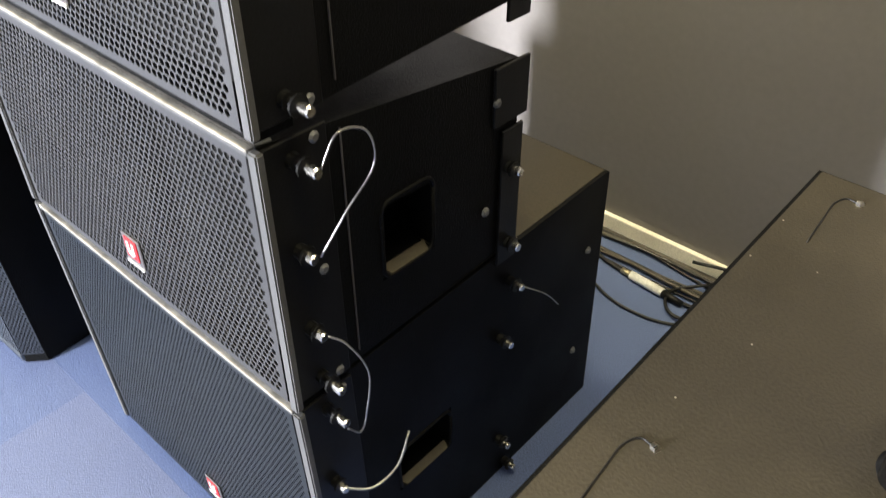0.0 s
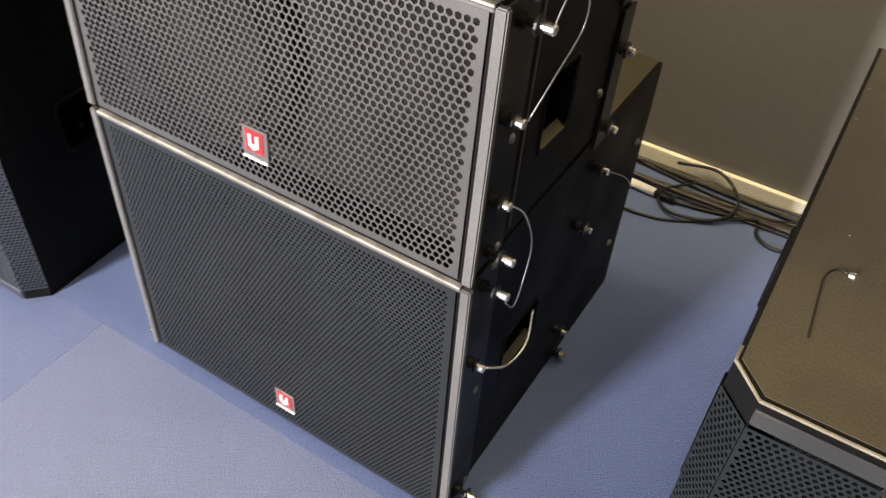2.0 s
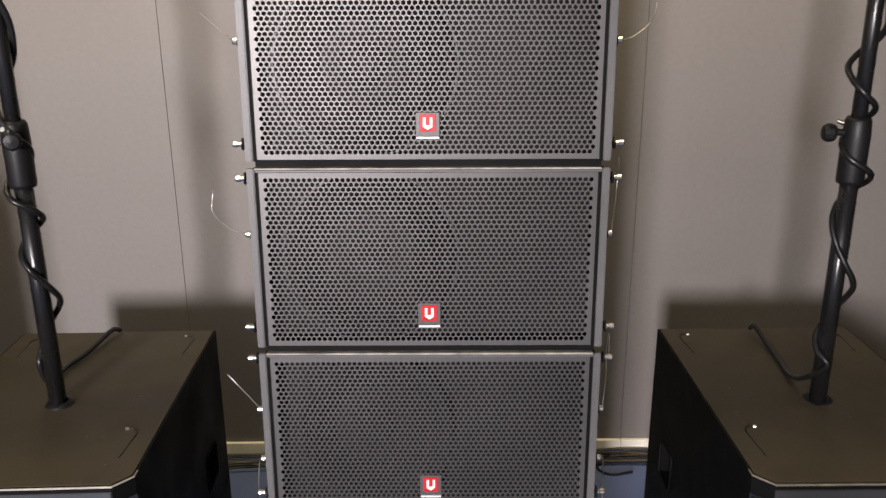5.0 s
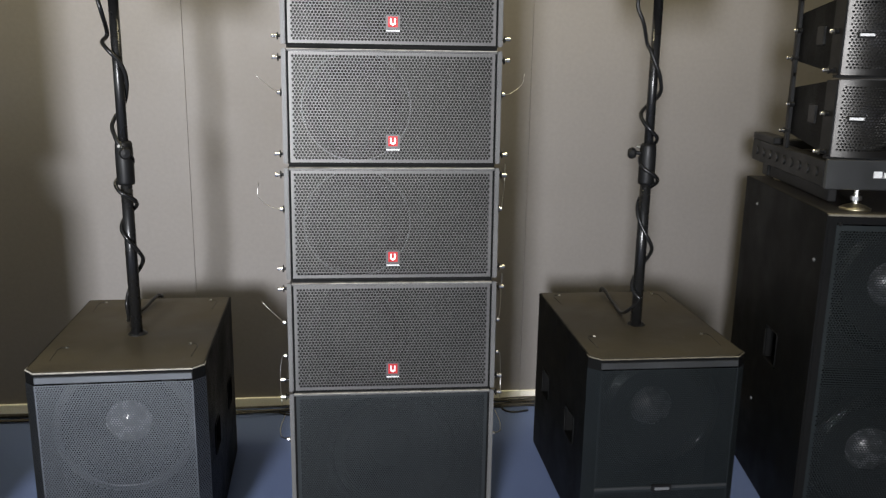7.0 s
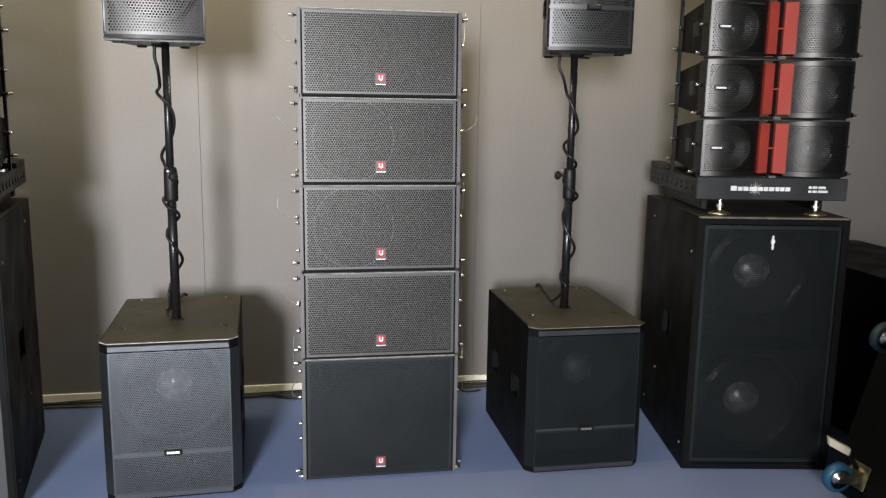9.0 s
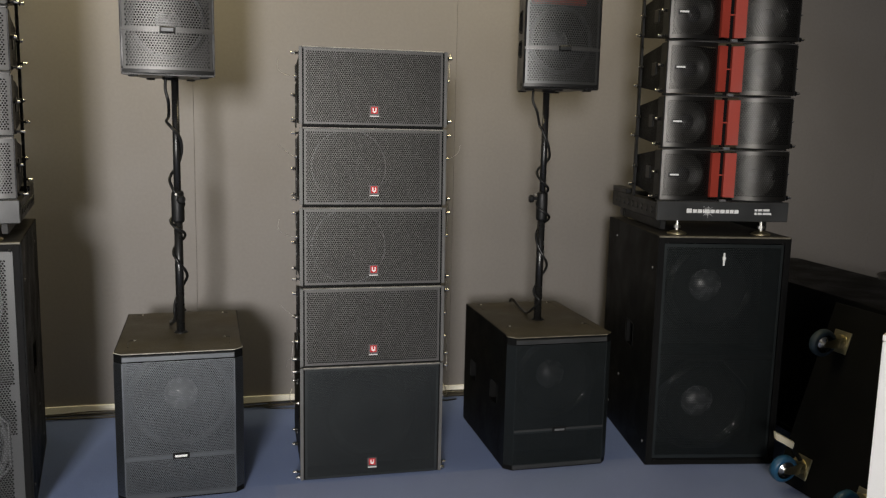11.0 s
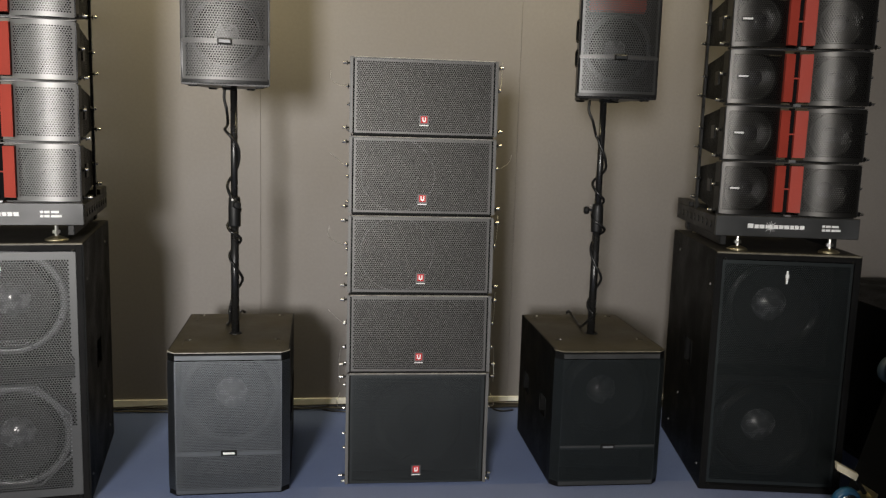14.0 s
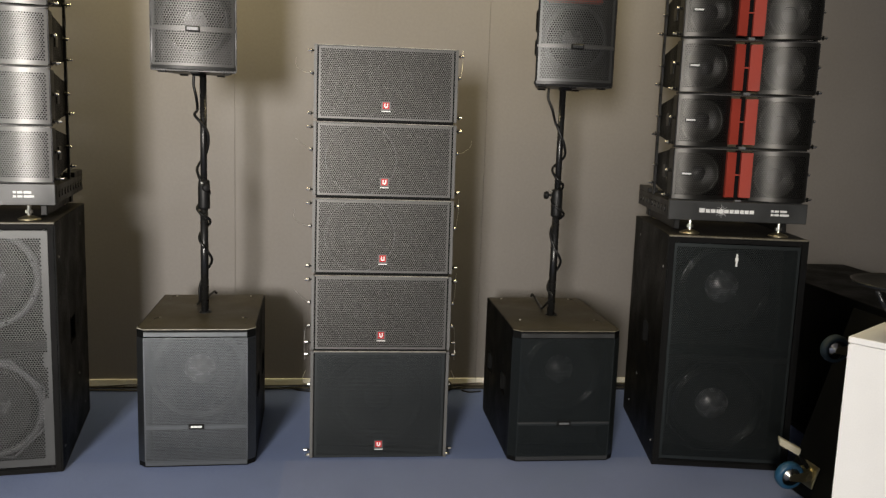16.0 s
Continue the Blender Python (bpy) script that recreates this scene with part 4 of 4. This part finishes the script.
def array_module(m, k):
    ob = thing("line_array_module", m, ("black line-array module with grilles painted lit and red horn", "black line-array module with grilles painted in shade and a red horn")[k], "loudspeaker", "tower modules")
    bm = bmesh.new()

    def quad(*pts):
        bm.faces.new([bm.verts.new(p) for p in pts])

    def height(y):
        u = y / M_D
        return 0.042 * u, M_H - 0.042 * u

    # waved front, tapering sides, back
    xs = [-M_W / 2, -0.22, -0.14, -0.06, 0.06, 0.14, 0.22, M_W / 2]
    ys = [0.012 + wave(x, 0) + 0.09 * (abs(x) < 0.3) for x in xs]
    for (x0, y0), (x1, y1) in zip(zip(xs, ys), zip(xs[1:], ys[1:])):
        (a0, a1), (b0, b1) = height(y0), height(y1)
        quad((x0, y0, a0), (x1, y1, b0), (x1, y1, b1), (x0, y0, a1))
        (r0, r1) = height(M_D)
        quad((x0, y0, a0), (x1, y1, b0), (x1 * 0.985, M_D, r0), (x0 * 0.985, M_D, r0))
        quad((x0, y0, a1), (x1, y1, b1), (x1 * 0.985, M_D, r1), (x0 * 0.985, M_D, r1))
    r0, r1 = height(M_D)
    for s in (-1, 1):
        a0, a1 = height(ys[0])
        quad((s * M_W / 2, ys[0], a0), (s * M_W / 2 * 0.985, M_D, r0), (s * M_W / 2 * 0.985, M_D, r1), (s * M_W / 2, ys[0], a1))
    quad((-M_W / 2 * 0.985, M_D, r0), (M_W / 2 * 0.985, M_D, r0), (M_W / 2 * 0.985, M_D, r1), (-M_W / 2 * 0.985, M_D, r1))
    bmesh.ops.remove_doubles(bm, verts=bm.verts, dist=1e-5)
    bmesh.ops.recalc_face_normals(bm, faces=bm.faces)
    part("body", bm, CABINET, ob, "black tapered cabinet")
    for s in (-1, 1):
        part_of("grille", M_GRILLE[s, k], ob, "grey curved perforated grille", pose(s * 0.18, 0, 0.003))
        face = pose(s * 0.178, 0.074, M_H / 2, 90, 0, 0)
        drv = part("driver", lathe(bmesh.new(), [(0.1, -0.002), (0.1, 0.008), (0.09, 0.01), (0.085, 0.004), (0.06, -0.004), (0.035, -0.008)], None, 28), CONE_GLOSS, ob, "", True, face)
        part("dust_cap", lathe(bmesh.new(), [(0.037, -0.006), (0.03, 0.004), (0.015, 0.011), (0, 0.013)], None, 24), CAP, drv, "", True)
        if s < 0:
            plate = part("badge", box(bmesh.new(), (-0.27, wave(-0.245, 0) - 0.004, M_H / 2 - 0.009), (-0.22, wave(-0.245, 0) + 0.005, M_H / 2 + 0.009), 0.001), RIG, ob, "small black badge")
            part("pale_bar", box(bmesh.new(), (-0.266, wave(-0.245, 0) - 0.006, M_H / 2 - 0.003), (-0.224, wave(-0.245, 0) - 0.003, M_H / 2 + 0.005)), WHITE_PRINT, plate, "pale bar")
        # red horn flare and its slot
        bm = bmesh.new()
        lo, hi = 0.015, M_H - 0.015
        p = [(s * 0.058, 0.03), (s * 0.012, 0.05), (s * 0.012, 0.075), (s * 0.058, 0.075)]
        low = [bm.verts.new((a, b, lo)) for a, b in p]
        top = [bm.verts.new((a, b, hi)) for a, b in p]
        for q in range(4):
            bm.faces.new((low[q], low[(q + 1) % 4], top[(q + 1) % 4], top[q]))
        bm.faces.new(low)
        bm.faces.new(top)
        bmesh.ops.recalc_face_normals(bm, faces=bm.faces)
        part("horn_flare", bm, RED_HORN, ob, "red painted horn flare")
        # side iron: front plate, back bar, pins, hand pocket
        a, b = sorted((s * (M_W / 2 - 0.002), s * (M_W / 2 + 0.005)))
        part("side_plate", box(bmesh.new(), (a, 0.02, 0.006), (b, 0.1, M_H - 0.006), 0.001), RIG, ob)
        back = s * (M_W / 2 * 0.985 + 0.01)
        part("rear_bar", box(bmesh.new(), (back - 0.006, M_D - 0.035, -0.01), (back + 0.006, M_D - 0.012, M_H + 0.01), 0.001), RIG, ob, "black flat steel bar")
        for y, z, me in ((0.05, 0.016, PIN), (0.06, 0.13, STUB), (M_D - 0.03, 0.05, PIN), (M_D - 0.04, 0.14, STUB)):
            x = (M_W / 2) * (1 - 0.015 * y / M_D) + 0.003
            side_pin(ob, s, x, y, z, me)
        x = (M_W / 2) * 0.992
        c, d = sorted((s * (x - 0.004), s * (x + 0.007)))
        part("handle", box(bmesh.new(), (c, 0.17, 0.09), (d, 0.23, 0.15), 0.003), POCKET, ob, "black hand grip")
    part("slot_bridge", box(bmesh.new(), (-0.012, 0.052, M_H / 2 - 0.003), (0.012, 0.066, M_H / 2 + 0.003)), RED_HORN, ob)
    part("horn_throat", box(bmesh.new(), (-0.012, 0.07, 0.004), (0.012, 0.076, M_H - 0.004)), FOAM, ob)
    part("joint_bar", box(bmesh.new(), (-M_W / 2, 0.045, -0.0065), (M_W / 2, 0.075, 0.003)), RIG, ob, "black bar behind the joint")
    part("centre_latch", box(bmesh.new(), (-0.014, 0.012, -0.006), (0.014, 0.03, 0.006), 0.001), BASKET_PALE, ob, "small grey latch")
    part("top_edge", box(bmesh.new(), (-M_W / 2, 0.008, M_H - 0.004), (M_W / 2, 0.03, M_H), 0.001), GRILLE, ob)
    return ob


TOWER_A = pose(-1.697, -0.176, 0, 0, 0, 9)
TOWER_B = pose(1.61, -0.169, 0, 0, 0, -9)
for n, (at, label) in enumerate(((TOWER_A, "black double subwoofer with grille painted lit, showing two drivers"), (TOWER_B, "black double subwoofer with grille painted in shade and a pale tab"))):
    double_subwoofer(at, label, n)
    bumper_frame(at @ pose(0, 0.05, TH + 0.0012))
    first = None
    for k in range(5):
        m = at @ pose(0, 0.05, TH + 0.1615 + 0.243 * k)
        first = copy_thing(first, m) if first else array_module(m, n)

# --- black case on its side, showing its casters ---


def caster(parent, y, z, turn, tyre):
    base = part("caster", box(bmesh.new(), (-0.006, y - 0.05, z - 0.05), (0.0, y + 0.05, z + 0.05), 0.002), BRASS, parent, "swivel caster with a yellow zinc fork")
    part("swivel", rod(bmesh.new(), (-0.006, y, z), (-0.028, y, z), 0.034, 0.03, 16), BRASS, base)
    c, s = math.cos(turn), math.sin(turn)
    for k in (-1, 1):
        bm = bmesh.new()
        sides = []
        for t in (0.023, 0.027):
            ring = [(-0.02, -0.028), (-0.02, 0.028), (-0.06, 0.038), (-0.098, 0.042), (-0.104, 0.028), (-0.098, 0.014)]
            sides.append([bm.verts.new((px, y + q * c - k * t * s, z + q * s + k * t * c)) for px, q in ring])
        bm.faces.new(sides[0])
        bm.faces.new(sides[1])
        for e in range(6):
            bm.faces.new((sides[0][e], sides[0][(e + 1) % 6], sides[1][(e + 1) % 6], sides[1][e]))
        bmesh.ops.recalc_face_normals(bm, faces=bm.faces)
        part("fork_cheek", bm, BRASS, base)
    axis = Matrix.Translation((-0.092, y + 0.028 * math.cos(turn), z + 0.028 * math.sin(turn))) @ Vector((0, -math.sin(turn), math.cos(turn))).to_track_quat("Z", "Y").to_matrix().to_4x4()
    part("tyre", lathe(bmesh.new(), [(0.042, -0.02), (0.054, -0.021), (0.061, -0.014), (0.063, 0), (0.061, 0.014), (0.054, 0.021), (0.042, 0.02)], axis, 32), tyre, base, "blue wheel tyre" if tyre is BLUE_TYRE else "blue wheel tyre with its shade painted in", True)
    part("hub", lathe(bmesh.new(), [(0, -0.022), (0.014, -0.022), (0.016, -0.016), (0.043, -0.014), (0.043, 0.014), (0.016, 0.016), (0.014, 0.022), (0, 0.022)], axis, 24), CHROME, base, "", True)
    return base


case = thing("equipment_case", pose(1.843, -0.49, 0.003) @ pose(0, 0, 0, 0, 0, 4) @ pose(0, 0, 0, 0, 17, 0), "black wheeled board case leaning on edge, casters showing", "case")
part("body", box(bmesh.new(), (0, -0.46, 0.002), (0.2, 0.125, 0.86), 0.0025, 1), CABINET, case, "black textured case")
# upper caster takes the tyre colour with shade painted in
for yy, zz, tyre in ((0.0, 0.106, BLUE_TYRE), (0.02, 0.694, SHADED_TYRE), (-0.37, 0.106, BLUE_TYRE)):
    c = caster(case, yy, zz, math.radians(-82), tyre)
    bm = bmesh.new()
    lo = [Vector((-0.228, yy - 0.03, zz + 0.126)), Vector((-0.1, yy - 0.02, zz + 0.1)), Vector((-0.1, yy - 0.02, zz + 0.072)), Vector((-0.213, yy - 0.03, zz + 0.096))]
    if zz < 0.3 and yy > -0.1:
        low = [bm.verts.new(p) for p in lo]
        top = [bm.verts.new(p + Vector((0.004, 0.02, 0.004))) for p in lo]
        for k in range(4):
            bm.faces.new((low[k], low[(k + 1) % 4], top[(k + 1) % 4], top[k]))
        bm.faces.new(low)
        bm.faces.new(top)
        part("brake_lever", bm, LEVER, c, "pale brake lever")
        part("lever_arm", rod(bmesh.new(), (-0.11, yy - 0.012, zz + 0.088), (-0.026, yy - 0.004, zz + 0.03), 0.008, 0.01), RIG, c, "black steel lever arm")
    else:
        bm.free()
part("edge_strip", box(bmesh.new(), (-0.002, -0.46, 0.01), (0.02, -0.438, 0.85), 0.002), RIG, case)

# --- black case that the wheeled one leans on ---
tall = thing("equipment_case", pose(2.275, -0.3, 0), "plain black equipment case standing against the side wall", "case")
part("body", box(bmesh.new(), (0, -0.6, 0.002), (0.6, 1.3, 0.8), 0.004, 1), CABINET, tall, "black textured case")
part("edge_strip", box(bmesh.new(), (-0.003, -0.603, 0.003), (0.025, 1.303, 0.03), 0.002), RIG, tall)
part("handle", box(bmesh.new(), (-0.012, -0.12, 0.42), (-0.001, 0.08, 0.54), 0.004), POCKET, tall)

# --- white plinth with a black dish ---
plinth = thing("display_plinth", pose(1.336, -1.483, 0, 0, 0, -52), "plain white painted display plinth", "plinth")
part("column", box(bmesh.new(), (0, 0, 0), (0.3, 0.3, 0.966), 0.003, 2), PLINTH, plinth, "white boxed column")
part("top", box(bmesh.new(), (-0.001, -0.001, 0.9685), (0.301, 0.301, 0.988), 0.002), PLINTH, plinth, "white top board")
dish = thing("microphone_stand_base", pose(1.53, -1.46, 0.988), "black round dish on a bent foot standing on a plinth", "stand")
part("dish", lathe(bmesh.new(), [(0, 0.132), (0.1, 0.135), (0.16, 0.151), (0.166, 0.161), (0.155, 0.156), (0.1, 0.144), (0, 0.142)], None, 32), POCKET, dish, "", True)
part("bent_foot", sweep(bmesh.new(), glide([(-0.138, -0.05, 0.146), (-0.125, -0.065, 0.11), (-0.09, -0.065, 0.07), (-0.04, -0.045, 0.04), (0.03, -0.02, 0.012), (0.1, 0.05, 0.009)], 6), 0.008, 8), POLE, dish, "", True)
part("post", rod(bmesh.new(), (0, 0, 0.003), (0, 0, 0.134), 0.02, 0.014), RIG, dish)

# --- ceiling panels ---
for x, y in ((-1.1, 0.22), (1.0, 0.12)):
    ob = thing("ceiling_light", pose(x, y, 3.12), "square ceiling light panel with a white frame", "ceiling light", "ceiling lights")
    bm = bmesh.new()
    for a, b in (((-0.66, -0.36), (0.66, -0.32)), ((-0.66, 0.32), (0.66, 0.36)), ((-0.66, -0.32), (-0.62, 0.32)), ((0.62, -0.32), (0.66, 0.32))):
        box(bm, (a[0], a[1], -0.03), (b[0], b[1], 0), 0.002)
    part("frame", bm, PLINTH, ob)
    part("diffuser", box(bmesh.new(), (-0.62, -0.32, -0.02), (0.62, 0.32, -0.012)), WHITE_PRINT, ob)

# ---- cables along the wall ----
rng = random.Random(7)


def wall_y(x):
    return 1.102 + math.tan(radians(YAW_WALL)) * x


for k in range(8):
    pts = []
    for i in range(31):
        x = -2.3 + i * 0.155
        off = 0.028 + 0.013 * k + 0.05 * noise.noise((x * 1.3, k * 3.1, 0.5)) + 0.012 * noise.noise((x * 4.1, k * 2.3, 7.5))
        z = 0.006 + 0.012 * abs(noise.noise((x * 2.3, k * 1.7, 4)))
        if k in (2, 5):
            z += 0.035 * max(0, noise.noise((x * 1.2, k, 9)))
        pts.append((x, wall_y(x) - max(off, 0.024), z))
    ob = part("cable", sweep(bmesh.new(), glide(pts, 4), rng.choice((0.0032, 0.004, 0.0048)), 6), CABLE_TAN if k % 2 == 0 else CABLE, None, "", True)
    tagged(ob, "dusty black cable lying on the carpet along the skirting" if k % 2 == 0 else "black cable lying on the carpet along the skirting", "cable", "cables along the wall")

plug = thing("xlr_cable", pose(0, 0, 0), "black microphone cable with plug and white label on the carpet", "cable")
part("cord", sweep(bmesh.new(), glide([(-0.05, 1.05, 0.006), (0.05, 1.02, 0.006), (0.12, 0.985, 0.007), (0.2, 0.972, 0.008), (0.3, 0.965, 0.008), (0.42, 0.985, 0.006), (0.55, 1.03, 0.006), (0.75, 1.08, 0.006)], 6), 0.0042, 7), CABLE, plug, "", True)
part("sleeve", rod(bmesh.new(), (0.205, 0.972, 0.011), (0.29, 0.966, 0.012), 0.0105, sides=14), WHITE_PRINT, plug, "white paper label sleeve", True)
part("plug", rod(bmesh.new(), (0.29, 0.966, 0.012), (0.34, 0.963, 0.011), 0.0085, 0.007, 14), RIG, plug, "black metal plug", True)
part("ferrule", rod(bmesh.new(), (0.18, 0.974, 0.010), (0.205, 0.972, 0.011), 0.007, sides=12), BRASS, plug, "", True)


def loop(points, r, label):
    ob = part("cable", sweep(bmesh.new(), glide(points, 7), r, 6), CABLE, None, "", True)
    tagged(ob, label, "cable", "loose cable loops")


loop([(0.02, 1.04, 0.006), (0.1, 0.94, 0.005), (0.2, 0.885, 0.005), (0.31, 0.885, 0.005), (0.4, 0.93, 0.005), (0.5, 1.0, 0.012), (0.62, 1.07, 0.01)], 0.0035, "thin black cable curving over the carpet")
loop([(0.36, 1.05, 0.02), (0.30, 0.98, 0.012), (0.34, 0.92, 0.012), (0.44, 0.95, 0.014), (0.47, 1.02, 0.03), (0.40, 1.08, 0.05), (0.3, 1.07, 0.04)], 0.004, "thin black cable coiled beside the skirting")
loop([(0.62, 1.06, 0.01), (0.55, 1.03, 0.006), (0.53, 0.98, 0.005), (0.57, 0.945, 0.005), (0.64, 0.96, 0.005)], 0.0045, "black cable end looping over the carpet")
loop([(-0.42, 1.05, 0.01), (-0.46, 1.0, 0.006), (-0.36, 0.96, 0.005), (-0.22, 0.95, 0.005), (-0.1, 0.98, 0.005)], 0.004, "thin black cable curving over the carpet")

# ---- wall panels and skirting ----
JOINTS = (-4.55, -3.688, -2.248, -0.808, 0.628, 2.068, 3.504, 4.19)
for a, b in zip(JOINTS, JOINTS[1:]):
    part("panel", box(bmesh.new(), (a + 0.0006, 0.0, 0.02), (b - 0.0006, 0.0155, 3.11), 0.0006), WALL, wall_back)
    part("skirting_board", box(bmesh.new(), (a + 0.001, -0.014, 0.0005), (b - 0.001, -0.0005, 0.042), 0.002), SKIRT, wall_back, "cream skirting strip")
